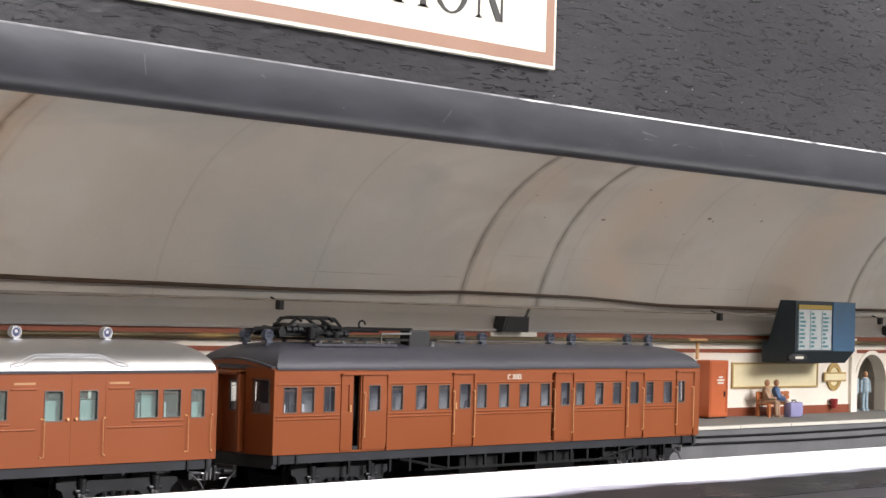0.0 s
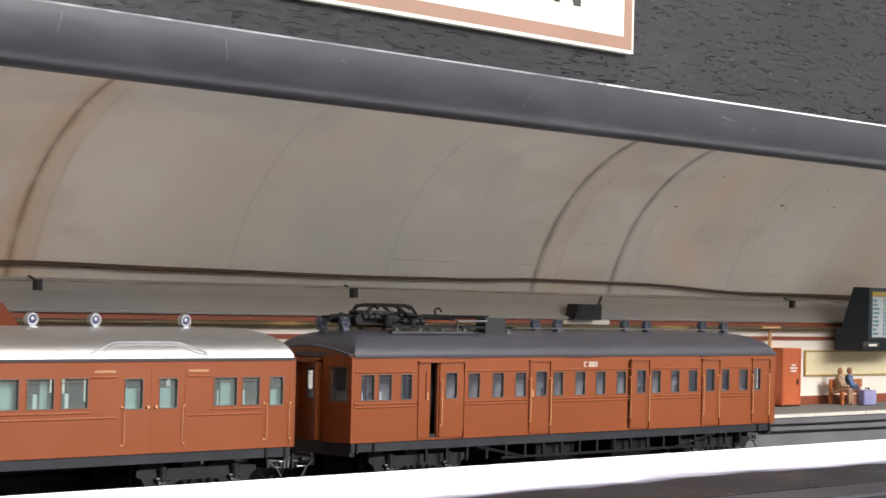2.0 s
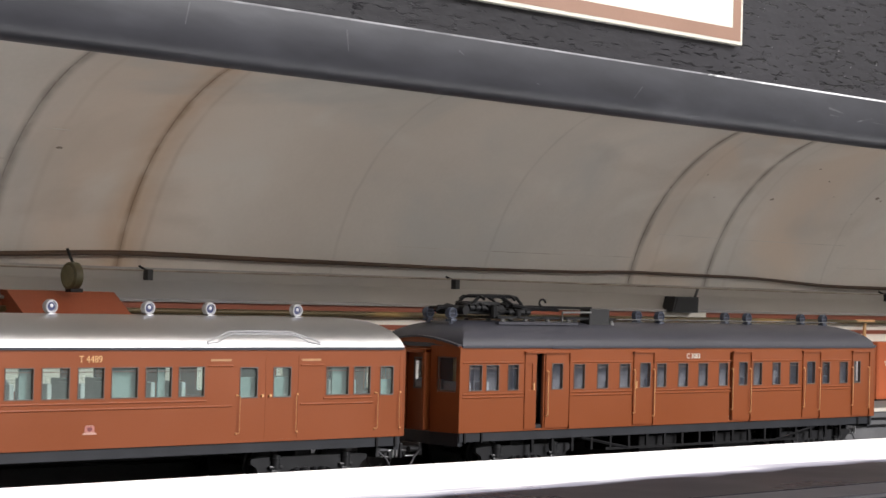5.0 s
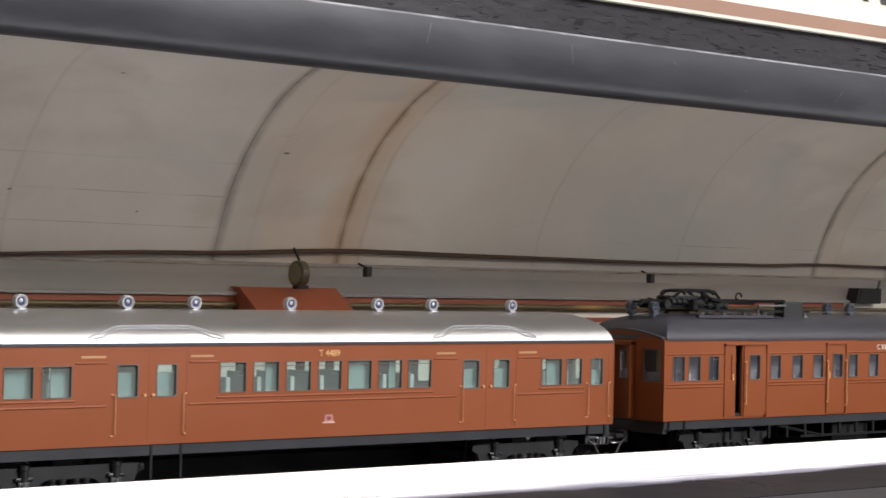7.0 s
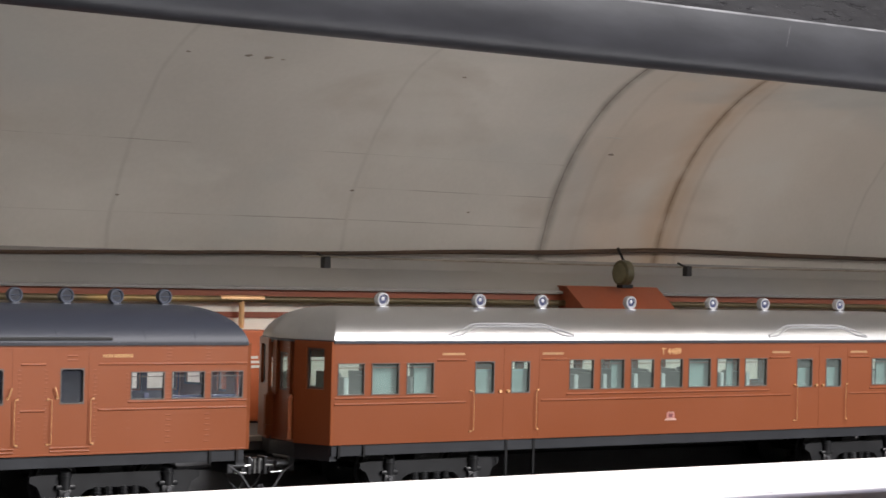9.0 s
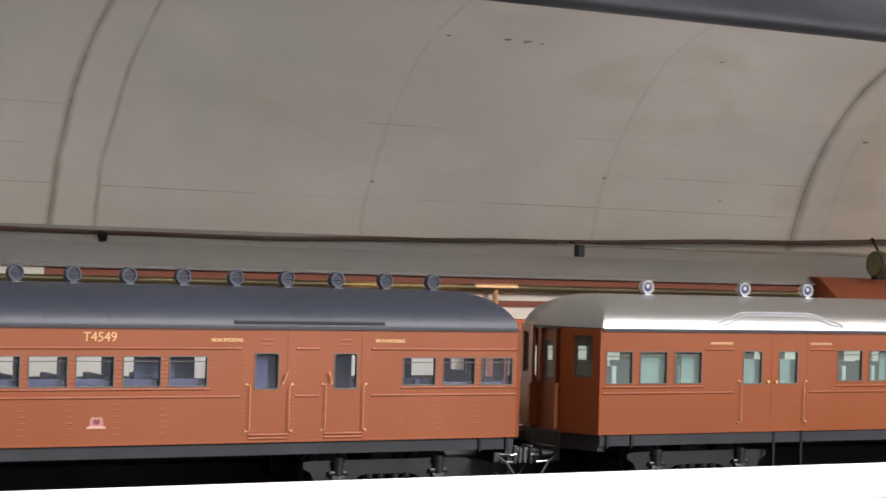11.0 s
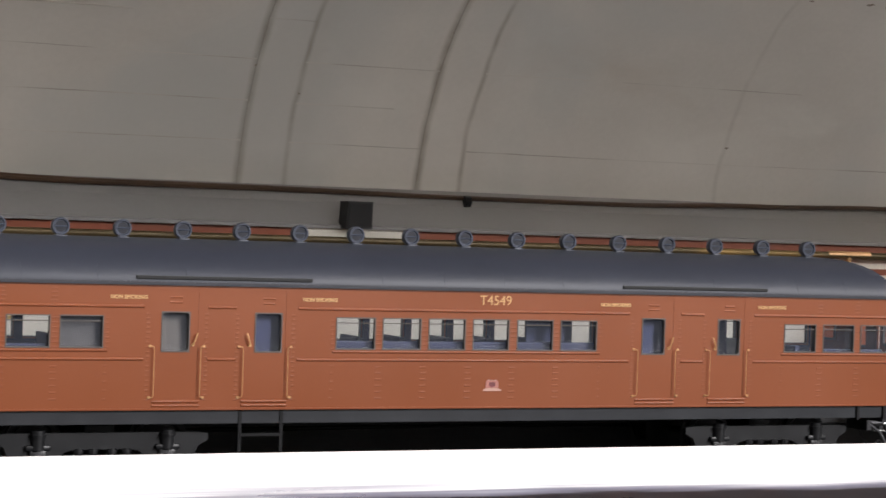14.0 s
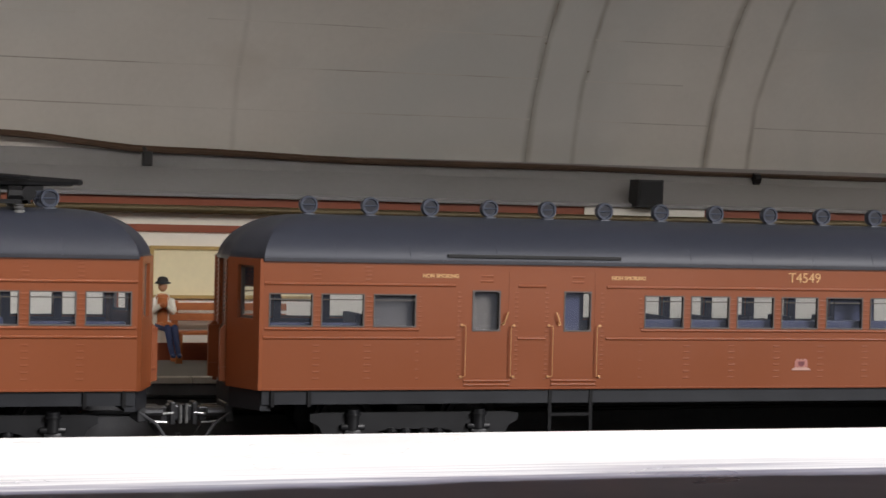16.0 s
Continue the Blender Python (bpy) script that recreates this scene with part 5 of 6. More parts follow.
def crest(parent, x, z, y):
    """A small transfer: a crowned shield with two supporters over a scroll."""
    bm = B()
    prism(bm, [(x - 1.5, z - 0.7), (x + 1.5, z - 0.7), (x + 1.45, z + 0.6), (x + 0.95, z + 1.1), (x + 0.6, z + 0.75), (x, z + 0.9), (x - 0.6, z + 0.75), (x - 0.95, z + 1.1), (x - 1.45, z + 0.6)], "y", y - 0.06, y)
    c = part("crest", bm, CREST_P, parent, "small pale heraldic crest")
    bm = B()
    prism(bm, [(x - 0.75, z + 0.5), (x - 0.7, z - 0.25), (x, z - 0.6), (x + 0.7, z - 0.25), (x + 0.75, z + 0.5)], "y", y - 0.1, y - 0.03)
    part("shield", bm, CREST_D, c, "dark red shield")
    bm = B()
    prism(bm, [(x - 2.2, z - 1.35), (x + 2.2, z - 1.35), (x + 2.0, z - 0.95), (x + 1.2, z - 0.75), (x - 1.2, z - 0.75), (x - 2.0, z - 0.95)], "y", y - 0.1, y)
    for a in (-0.7, 0.0, 0.7):
        box(bm, x + a - 0.16, x + a + 0.16, y - 0.12, y - 0.02, z + 0.8, z + 1.05)
    part("scroll", bm, CREST_S, c, "pale pink scroll and crown")


V16 = [-97.05 + 12.75 * k for k in range(16)]
carU = navy_car(XU, "brown model carriage with navy grey roof and sixteen round vents", V16, screened=(1, 3))
lettering("running_number", "T4549", 2.9, GOLD, carU, 6.0, -HW - 0.08, 34.9, 0.06)
for x in (-73.7, -33.7, 35.0, 75.2):
    lettering("notice", "NON SMOKING", 1.05, GOLD, carU, x, -HW - 0.08, 35.0, 0.05, bold=0.035)
crest(carU, 5.7, 18.0, -HW - 0.05)

carN = navy_car(-247.2, "brown model motor carriage with navy grey roof and lowered pantograph", [-97.05 + 12.75 * k for k in range(9)] + [94.3], 28.0)


def pantograph(car, x, base, mat):
    """A lowered pantograph on its long insulated base frame: collector loop, folded arms, springs."""
    pg = part("pantograph", box(B(), x - 16, x + 42.5, -8.5, -7.3, base + 1.2, base + 1.9), mat, car, "black lowered pantograph on a base frame")
    bm = B()
    box(bm, x - 16, x + 42.5, 7.3, 8.5, base + 1.2, base + 1.9)
    for dx in (-15, -5, 6, 17, 30, 41.5):
        box(bm, x + dx - 0.6, x + dx + 0.6, -8.5, 8.5, base + 1.2, base + 1.85)
    part("base_frame", bm, mat, pg)
    for dx in (-11.8, -1.4, 9.1, 19.4, 40.4):
        for y in (-8, 8):
            bm = B()
            lathe(bm, [(0.05, -0.3), (1.0, -0.3), (1.0, 0.3), (0.65, 0.5), (1.0, 0.8), (0.65, 1.0), (0.8, 1.3), (0.05, 1.4)], (x + dx, y, base - 0.2), "z", 10)
            part("insulator", bm, SILVERTRIM, pg, "grey insulator", smooth=True)
    z = base + 3.0
    bm = B()
    for y in (-6.5, 6.5):
        tube(bm, [(x - 6, y, z + 2.4), (x + 4, y * 0.8, z + 1.6), (x + 20, y * 0.4, z + 1.0)], 0.5, 6)
        tube(bm, [(x - 4, y, z - 0.2), (x + 12, y * 0.6, z + 2.0), (x + 37, y * 0.2, z + 1.9)], 0.42, 6)
        tube(bm, [(x - 4, y, z), (x - 18, y * 0.8, z + 1.4), (x - 34, y * 0.25, z + 1.2)], 0.36, 6)
        tube(bm, [(x - 10, y, z), (x - 24, y * 0.7, z + 2.2), (x - 31, y * 0.4, z + 0.2)], 0.45, 6)
    tube(bm, [(x - 34, -2, z + 1.2), (x - 34, 2, z + 1.2)], 0.5, 6)
    tube(bm, [(x + 37, -2, z + 1.9), (x + 37, 2, z + 1.9)], 0.5, 6)
    tube(bm, [(x + 14.2 + 1.5 * math.cos(k * 0.7), -1.0, z + 3.3 + 1.2 * math.sin(k * 0.7)) for k in range(8)], 0.35, 6)
    part("folded_arm_frame", bm, mat, pg, smooth=True, kind="stuff")
    bm = B()
    for y in (-3.2, 3.2):
        tube(bm, [(x - 22.5, y, z + 1.0), (x - 20.4, y, z + 2.6), (x - 18.0, y, z + 4.6), (x - 15.5, y, z + 5.1), (x - 4.5, y, z + 5.2), (x - 0.7, y, z + 4.8), (x + 1.5, y, z + 3.0), (x + 4.1, y, z - 0.6)], 0.55, 6)
        tube(bm, [(x - 7.5, y, z + 5.1), (x - 2.0, y, z + 2.4), (x - 0.5, y, z - 0.6)], 0.45, 6)
    for dx in (-17.4, -3.5):
        tube(bm, [(x + dx, -5.4, z + 4.0), (x + dx, -4.0, z + 4.9), (x + dx, 4.0, z + 4.9), (x + dx, 5.4, z + 4.0)], 0.45, 6)
    part("collector_head", bm, mat, pg, smooth=True)
    bm = B()
    for dx in (-26, -11, 1):
        rod(bm, (x + dx, -6.0, z + 0.6), (x + dx, 6.0, z + 0.6), 1.5, 12)
    box(bm, x - 25, x - 3, -4.5, 4.5, z - 0.6, z + 1.4, 0.4)
    box(bm, x - 21, x - 7, -2.4, 2.4, z + 1.2, z + 3.4, 0.5)
    for dx in (-22, -17, -6, -1):
        rod(bm, (x + dx, -4.6, z + 2.2), (x + dx + 2.5, 4.6, z + 2.8), 0.6, 8)
    for dx, y, zz, n in ((-24, -5.0, 1.4, 6), (-20, 4.0, 1.9, 5), (-7, -5.6, 0.2, 4)):
        for k in range(n):
            rod(bm, (x + dx + k * 2.6, y, z + zz), (x + dx + k * 2.6 + 1.9, y, z + zz), 1.05, 10)
    rod(bm, (x - 14.5, -6.8, z - 1.6), (x - 14.5, -6.8, z + 2.2), 1.3, 10)
    rod(bm, (x - 3.5, -6.8, z - 1.2), (x - 3.5, -6.8, z + 0.9), 1.1, 10)
    part("spring_gear", bm, mat, pg, smooth=True)
    return pg


# lowered pantograph near the end of the motor carriage: only its long arm reaches past the middle
pgN = part("pantograph", box(B(), 58, 90, -8.5, -7.3, 47.6, 48.4), FRAME_BLACK, carN, "black lowered pantograph on a base frame")
bm = B()
box(bm, 58, 90, 7.3, 8.5, 47.6, 48.4)
for x in (60, 70, 80, 89):
    box(bm, x - 0.6, x + 0.6, -8.5, 8.5, 47.6, 48.3)
part("base_frame", bm, FRAME_BLACK, pgN)
for x in (61, 71, 81, 88):
    for y in (-8, 8):
        bm = B()
        lathe(bm, [(0.05, 0), (1.1, 0), (1.1, 0.4), (0.7, 0.6), (1.1, 0.9), (0.7, 1.2), (1.0, 1.5), (0.05, 1.8)], (x, y, 45.9), "z", 10)
        part("insulator", bm, SILVERTRIM, pgN, "grey insulator", smooth=True)
bm = B()
for y in (-6, 6):
    tube(bm, [(62, y, 49.4), (80, y * 0.9, 51.6), (98.6, y * 0.3, 51.8)], 0.7, 6)
    tube(bm, [(58, y, 53.6), (80, y * 0.8, 52.9), (100.4, y * 0.2, 51.9)], 0.6, 6)
    tube(bm, [(58, y * 1.2, 54.3), (90, y, 52.6)], 0.4, 6)
tube(bm, [(100.2, -2, 51.9), (100.2, 2, 51.9)], 0.5, 8)
box(bm, 84, 93, -3, 3, 50.2, 51.2)
part("folded_arm_frame", bm, FRAME_BLACK, pgN, smooth=True, kind="stuff")
bm = B()
for x in (68, 80, 90):
    rod(bm, (x, -6, 49.6), (x, 6, 49.6), 1.4, 10)
for k in range(5):
    rod(bm, (70 + k * 4, -6.5, 49.4), (72.5 + k * 4, -6.5, 49.4), 1.6, 10)
part("spring_gear", bm, FRAME_BLACK, pgN, smooth=True)
roof_vent(carN, 94.3, 9.5, VENT_NAVY)

# trailer car with the silver roof
XT, LT = 238.2, 219.2
Z_EAVE = 38.5
winT = [(x0 - XT, x1 - XT, 25.2, 33.2) for x0, x1 in ((129.8, 137.7), (139.8, 148.1), (150.2, 158.7))]
winT += [(x0 - XT, x1 - XT, 25.6, 33.7) for x0, x1 in ((202.5, 211.0), (213.2, 221.7), (223.9, 232.3), (234.6, 242.8), (244.9, 253.3), (255.6, 264.2), (266.3, 275.0))]
winT += [(x0 - XT, x1 - XT, 25.3, 33.4) for x0, x1 in ((318.0, 326.6), (328.4, 335.0))]
doorsT = [(a - XT, b - XT, c - XT, d - XT, 25.0, 33.4) for a, b, c, d in ((169.4, 180.8, 171.6, 177.8), (181.0, 192.4, 183.2, 189.4), (285.2, 296.0, 287.0, 293.3), (296.2, 307.8, 298.8, 305.2), (336.6, 346.6, 338.8, 344.1))]
carT = carriage(XT, LT, "brown model trailer carriage with a silver roof and seven round vents", winT, doorsT, BODY_B, ROOF_SILVER, VENT_SILVER, "chamfer", INNER_T, GLASS_T, TRIMB,
                [v - XT for v in (152.6, 183.7, 204.8, 236.4, 267.5, 288.2, 319.8)], -1.6, [x - XT for x in (134, 144, 154, 207, 217, 228, 238, 249, 260, 270, 322, 331)], 29.5)
for a, b, top in ((139.8, 150.0, 34.0), (153.8, 160.4, 34.0), (171.4, 179.4, 31.2), (183.0, 191.0, 31.2), (218.6, 223.0, 34.0), (245.0, 255.0, 34.0), (261.0, 263.4, 34.0), (287.0, 295.0, 30.6), (298.6, 306.4, 30.6), (322.0, 328.0, 34.0), (338.8, 345.4, 29.5)):
    part("interior_screen", box(B(), a - XT, b - XT, -15.6, -15.2, 14.4, top), SCREEN_TEAL, carT, "pale teal interior screen")
sp = []
for a, b in ((129.0, 168.6), (193.2, 284.4), (308.6, 336.0)):
    sp += [(a - XT, b - XT, 23.0)]
for a, b in ((159.6, 168.6), (193.2, 201.6), (276.0, 284.4), (308.6, 317.0)):
    sp += [(a - XT, b - XT, 33.8)]
for a, b in ((129.2, 159.4), (201.8, 275.8), (317.2, 335.6)):
    sp += [(a - XT, b - XT, 24.5)]
beads(carT, LT, sp, BODY_B)
for x, o in ((171.0, -1), (191.3, 1), (286.8, -1), (306.8, 1), (337.6, -1), (346.1, 1)):
    handrail(carT, x - XT, 15.5, 25.8, -HW, BRASS, out=o)
for x in (179.6, 182.2, 294.8, 297.6):
    part("door_knob", rod(B(), (x - XT, -HW + 0.3, 25.6), (x - XT, -HW - 0.5, 25.6), 0.4, 8), BRASS, carT, "brass door knob")
for x in (164.7, 196.9, 280.4, 312.4):
    part("notice_bar", box(B(), x - XT - 3.5, x - XT + 3.5, -HW - 0.08, -HW + 0.05, 35.0, 35.6), NOTICE, carT, "small faded gold notice")
lettering("running_number", "T 4489", 2.5, GOLD, carT, 238.4 - XT, -HW - 0.08, 34.9, 0.06)
crest(carT, 238.6 - XT, 18.0, -HW - 0.05)
for a, b in ((163.0, 204.0), (275.5, 315.5)):
    bm = B()
    def roof_z(y):
        return roof_h(y / 17.7)
    w = b - a
    for drop in (0.0, 0.95):
        pts = []
        for f, y in ((0.0, -17.3), (0.1, -16.5), (0.2, -15.3), (0.24, -15.0), (0.5, -14.9), (0.76, -15.0), (0.8, -15.3), (0.9, -16.5), (1.0, -17.3)):
            y = max(-17.5, y - drop * 0.8)
            pts.append((a - XT + f * w, y - 0.12, roof_z(y) + 0.12))
        tube(bm, pts, 0.24, 6)
    part("rain_strip", bm, VENT_SILVER, carT, "bowed silver rain strip above the doors", smooth=True)
part("ladder", box(box(B(), 182 - XT, 182.7 - XT, -HW + .3, -HW + .9, 1, 13), 191 - XT, 191.7 - XT, -HW + .3, -HW + .9, 1, 13), FRAME_BLACK, carT, "black side ladder")

# leading motor car with sliding doors and a charcoal roof
XC_, LC = 482.4, 220.6
Z_EAVE, Z_TOP = 39.0, 46.6
winC = [(a - XC_, b - XC_, 25.5, 33.5) for a, b in ((375.3, 381.0), (382.7, 388.4), (392.3, 397.2), (422.7, 428.1), (434.0, 439.5), (445.1, 450.5), (464.2, 469.2), (475.5, 480.8), (486.4, 491.6), (497.7, 502.9), (517.4, 522.5), (528.6, 533.5), (539.0, 544.2), (559.2, 563.9), (570.2, 575.6))]
doorsC = [(a - XC_, b - XC_, c - XC_, d - XC_, 25.5, 33.8) for a, b, c, d in ((409.2, 420.2, 411.9, 417.2), (452.0, 462.0, 455.0, 460.5), (505.4, 515.4, 508.6, 513.6), (546.8, 557.2, 549.0, 554.3), (578.2, 589.2, 578.9, 583.4))]
carC = carriage(XC_, LC, "brown model motor carriage with sliding doors, charcoal roof and pantograph", winC, doorsC, BODY_C, ROOF_BLACK, VENT_NAVY, "flat", SEAT_GREY, GLASS, TRIMB,
                [v - XC_ for v in (381.0, 482.0, 531.8, 579.0)], -3.5, [x - XC_ for x in (378, 386, 425, 436, 447, 467, 478, 489, 500, 520, 531, 541, 561, 573)], 28.0, True, [(405.0 - XC_, 408.6 - XC_), (503.9 - XC_, 505.2 - XC_)], 20.0)
for v in (381.0, 482.0, 531.8, 579.0):
    roof_vent(carC, v - XC_, 6.5, VENT_NAVY)
for a, b in ((384.4, 401.6), (414.4, 547.0), (556.0, 569.4), (576.6, 590.0)):
    part("interior_screen", box(B(), a - XC_, b - XC_, -10.6, -10.2, 14.4, 37.0), SCREEN_GREY, carC, "blue-grey interior screen")
# black lining added behind the open door, standing in for the shade there
bm = B()
box(bm, 402.0 - XC_, 414.0 - XC_, -11.5, -11.0, 14.4, 37.0)
box(bm, 402.0 - XC_, 402.5 - XC_, -16.4, -11.5, 14.4, 37.0)
box(bm, 413.5 - XC_, 414.0 - XC_, -16.4, -11.5, 14.4, 37.0)
box(bm, 402.6 - XC_, 413.4 - XC_, -16.4, -11.5, 14.45, 14.7)
box(bm, 402.6 - XC_, 413.4 - XC_, -16.95, -16.45, 13.1, 14.7)
part("vestibule_screen", bm, BLACKBOX, carC, "black lining added for the shade inside the half-open door")
part("bulkhead", box(B(), 378.4 - XC_, 379.0 - XC_, -14.0, -7.5, 14.4, 37.0), BULKHEAD, carC, "golden wooden bulkhead inside the end window")
leaf = B()
plate(leaf, (399.8 - XC_, -HW - 0.3), (405.0 - XC_, -HW - 0.3), 13.6, 36.9, 0.3, [(0.6, 3.4, 25.5, 33.8)])
part("door", leaf, BODY_C, carC, "brown sliding door leaf")
for a, b in ((399.5, 420.6), (451.6, 462.4), (505.0, 515.8), (546.4, 557.6), (577.8, 589.6)):
    part("door_track", box(B(), a - XC_, b - XC_, -HW - 0.9, -HW, 36.9, 37.4), BODY_C, carC)
    bm = box(B(), b - XC_ - 0.5, b - XC_ + 0.3, -HW - 0.8, -HW, 13.4, 15.4)
    box(bm, b - XC_ - 0.5, b - XC_ + 0.3, -HW - 0.8, -HW, 33.8, 37.0)
    box(bm, b - XC_ - 0.2, b - XC_ + 0.2, -HW - 0.5, -HW, 15.4, 33.8)
    part("door_pillar", bm, BODY_C, carC)
sp = []
for a, b in ((372.6, 399.4), (421.0, 451.4), (462.8, 504.8), (516.2, 546.2), (558.0, 577.6)):
    sp += [(a - XC_, b - XC_, 24.6), (a - XC_, b - XC_, 23.6), (a - XC_, b - XC_, 34.1)]
beads(carC, LC, sp, BODY_C)
for a in (409.8, 452.0, 504.6, 547.2, 577.9):
    handrail(carC, a - XC_, 17.4, 31.4, -HW - 0.4, BRASS, 0.13)
for a in (461.9, 514.8, 556.4, 588.2):
    handrail(carC, a - XC_, 16.2, 31.4, -HW - 0.6, BRASS, 0.16)
for a in (403.8, 453.4):
    part("door_handle", rod(B(), (a - XC_, -HW - 0.3, 25.4), (a - XC_, -HW - 0.3, 27.6), 0.35, 8), BRASS, carC, "brass door handle")
for s in (-1, 1):
    for nm, g, lo, x0, x1, m in (("end_arch", 0.0, 38.6, -1.0, 1.25, BODY_C), ("arch_edge", 0.7, 0.0, -1.6, 1.9, ROOF_BLACK)):
        ys = [-17.3 + 34.6 * k / 24 for k in range(25)]
        arc = [(y, 38.95 + 2.5 * math.cos(math.pi * y / 36.0) + g * 0.6) for y in ys]
        base = [(y, 38.6) for y in ys[::-1]] if nm == "end_arch" else [(y, z - 0.55) for y, z in arc[::-1]]
        part(nm, prism(B(), arc + base, "x", *sorted((s * (LC / 2 + x0), s * (LC / 2 + x1)))), m, carC, "brown arched top of the end wall" if nm == "end_arch" else "dark arched roof edge")
lettering("running_number", "C 3083", 2.5, SIGNW, carC, 483.4 - XC_, -HW - 0.08, 35.0, 0.06)
pantograph(carC, 411.0 - XC_, 46.2, FRAME_BLACK)
bm = B()
box(bm, 439.5 - XC_, 449.5 - XC_, -9, -4.5, 45.0, 51.0, 0.4)
part("roof_equipment_box", bm, BLACKBOX, carC, "black electrical box on the roof")
bm = B()
tube(bm, [(426 - XC_, -9, 45.5), (426 - XC_, -9, 49.6), (440 - XC_, -9, 49.8)], 0.35, 6)
tube(bm, [(454 - XC_, -6, 47.6), (500 - XC_, -6, 47.7), (585 - XC_, -6, 47.6)], 0.14, 6)
part("conduit", bm, SILVERTRIM, carC, "grey roof conduit", smooth=True)
part("roof_board", box(B(), 395 - XC_, 432 - XC_, -10.5, -9.0, 45.6, 46.4), ROOF_BLACK, carC)
for a in (412, 470, 545):
    part("roof_patch", box(B(), a - XC_, a + 14 - XC_, -HW - 0.5, -HW + 0.2, 38.4, 39.0), ROOF_BLACK, carC, "dark step board at the eaves")
for k in range(19):
    x = 405 - XC_ + k * 9.3
    part("truss_hanger", box(B(), x - 0.5, x + 0.5, -HW + 0.6, -HW + 1.4, 6.0, 12.0), FRAME_BLACK, carC)
part("truss_bar", box(B(), 440 - XC_, 545 - XC_, -HW + 0.7, -HW + 1.3, 5.6, 6.4), FRAME_BLACK, carC)
for a, b in ((428, 452), (556, 532)):
    part("truss_rod", tube(B(), [(a - XC_, -HW + 1, 10), (b - XC_, -HW + 1, 5.8)], 0.5, 6), FRAME_BLACK, carC)
for a, b in ((460, 480), (500, 522)):
    part("equipment_case", box(B(), a - XC_, b - XC_, -14, 10, 3.6, 9.6, 0.4), FRAME_BLACK, carC)

# ---- along the wall ----
pipe = thing("wall_pipe", 0, 81.2, 47.0, "dull brass pipe running along the platform wall", "pipe")
part("tube", rod(B(), (X0, 0, 0), (X1, 0, 0), 0.95, 12), PIPE, pipe, smooth=True)
for x in (148, 709, -410):
    bm = B()
    rod(bm, (x, 0, -8.2), (x, 0, 0), 0.8, 10)
    rod(bm, (x - 7, 0, 0.2), (x + 7, 0, 0.2), 0.95, 10)
    part("standpipe", bm, BRASS, pipe, "brass tee and standpipe", smooth=True)


def kiosk(x):
    k = thing("vending_kiosk", x, 79.6, 12.2, "orange-red vending machine standing against the platform wall", "vending machine", "vending machines")
    part("cabinet", box(B(), -7.5, 7.5, -3.8, 3.8, 0.6, 26.2, 0.5), ORANGE, k)
    part("plinth", box(B(), -7.0, 7.0, -3.4, 3.6, 0, 0.6), FRAME_BLACK, k, "dark plinth")
    bm = B()
    plate(bm, (-6.6, -4.0), (6.6, -4.0), 1.6, 25.4, 0.25, [(0.9, 12.3, 1.0 + 1.6, 22.6)])
    part("door_frame", bm, ORANGE, k)
    bm = B()
    for j, (w, z) in enumerate(((3.0, 18.2), (5.6, 16.9), (4.4, 15.6))):
        box(bm, 1.0 - w / 2, 1.0 + w / 2, -4.05, -3.8, z, z + 0.75)
    part("notice_bars", bm, SIGNW, k, "white notice lines")
    part("coin_slot", box(B(), 3.6, 5.0, -4.1, -3.8, 9.8, 12.2, 0.2), FRAME_BLACK, k, "dark coin slot")
    return k


kiosk(148)
kiosk(719)


def poster(x0, x1, z0, z1, label):
    p = thing("poster_frame", (x0 + x1) / 2, 83.95, z0, label, "poster", "wall posters")
    w, h = (x1 - x0) / 2, z1 - z0
    part("sheet", box(B(), -w + 0.8, w - 0.8, -0.5, -0.02, 0.7, h - 0.7), CREAM, p, "pale cream sheet")
    bm = B()
    plate(bm, (-w, -0.9), (w, -0.9), 0, h, 0.88, [(0.9, 2 * w - 0.9, 0.8, h - 0.8)])
    part("frame", bm, GILT, p, "thin gilt frame")
    return p


poster(740.5, 815.5, 25.1, 37.1, "blank cream poster in a thin gilt frame on the wall")
poster(-121.6, -82, 26.4, 38.5, "wide cream poster in a thin gilt frame on the wall")

rs = thing("round_station_sign", 830.8, 83.9, 30.0, "tan and gold roundel sign with a crossbar on the wall", "sign")
bm = B()
for k in range(24):
    a0, a1 = k * math.tau / 24, (k + 1) * math.tau / 24
    prism(bm, [(r * 1.15 * math.cos(a) * 0.85, r * math.sin(a)) for r, a in ((4.6, a0), (6.9, a0), (6.9, a1), (4.6, a1))], "y", -0.9, -0.05)
part("ring", bm, GILT, rs, "gilt ring")
part("disc", lathe(B(), [(0.05, -0.4), (4.7, -0.4), (4.7, -0.05), (0.05, -0.05)], (0, 0, 0), "y", 24), CREAM, rs, "cream disc")
part("crossbar", box(B(), -10.5, 10.5, -1.3, -0.9, -2.4, 2.2, 0.15), GILT, rs, "gilt crossbar")
part("bar_panel", box(B(), -9.6, 9.6, -1.5, -1.25, -1.6, 1.4), CREAM, rs, "cream panel")


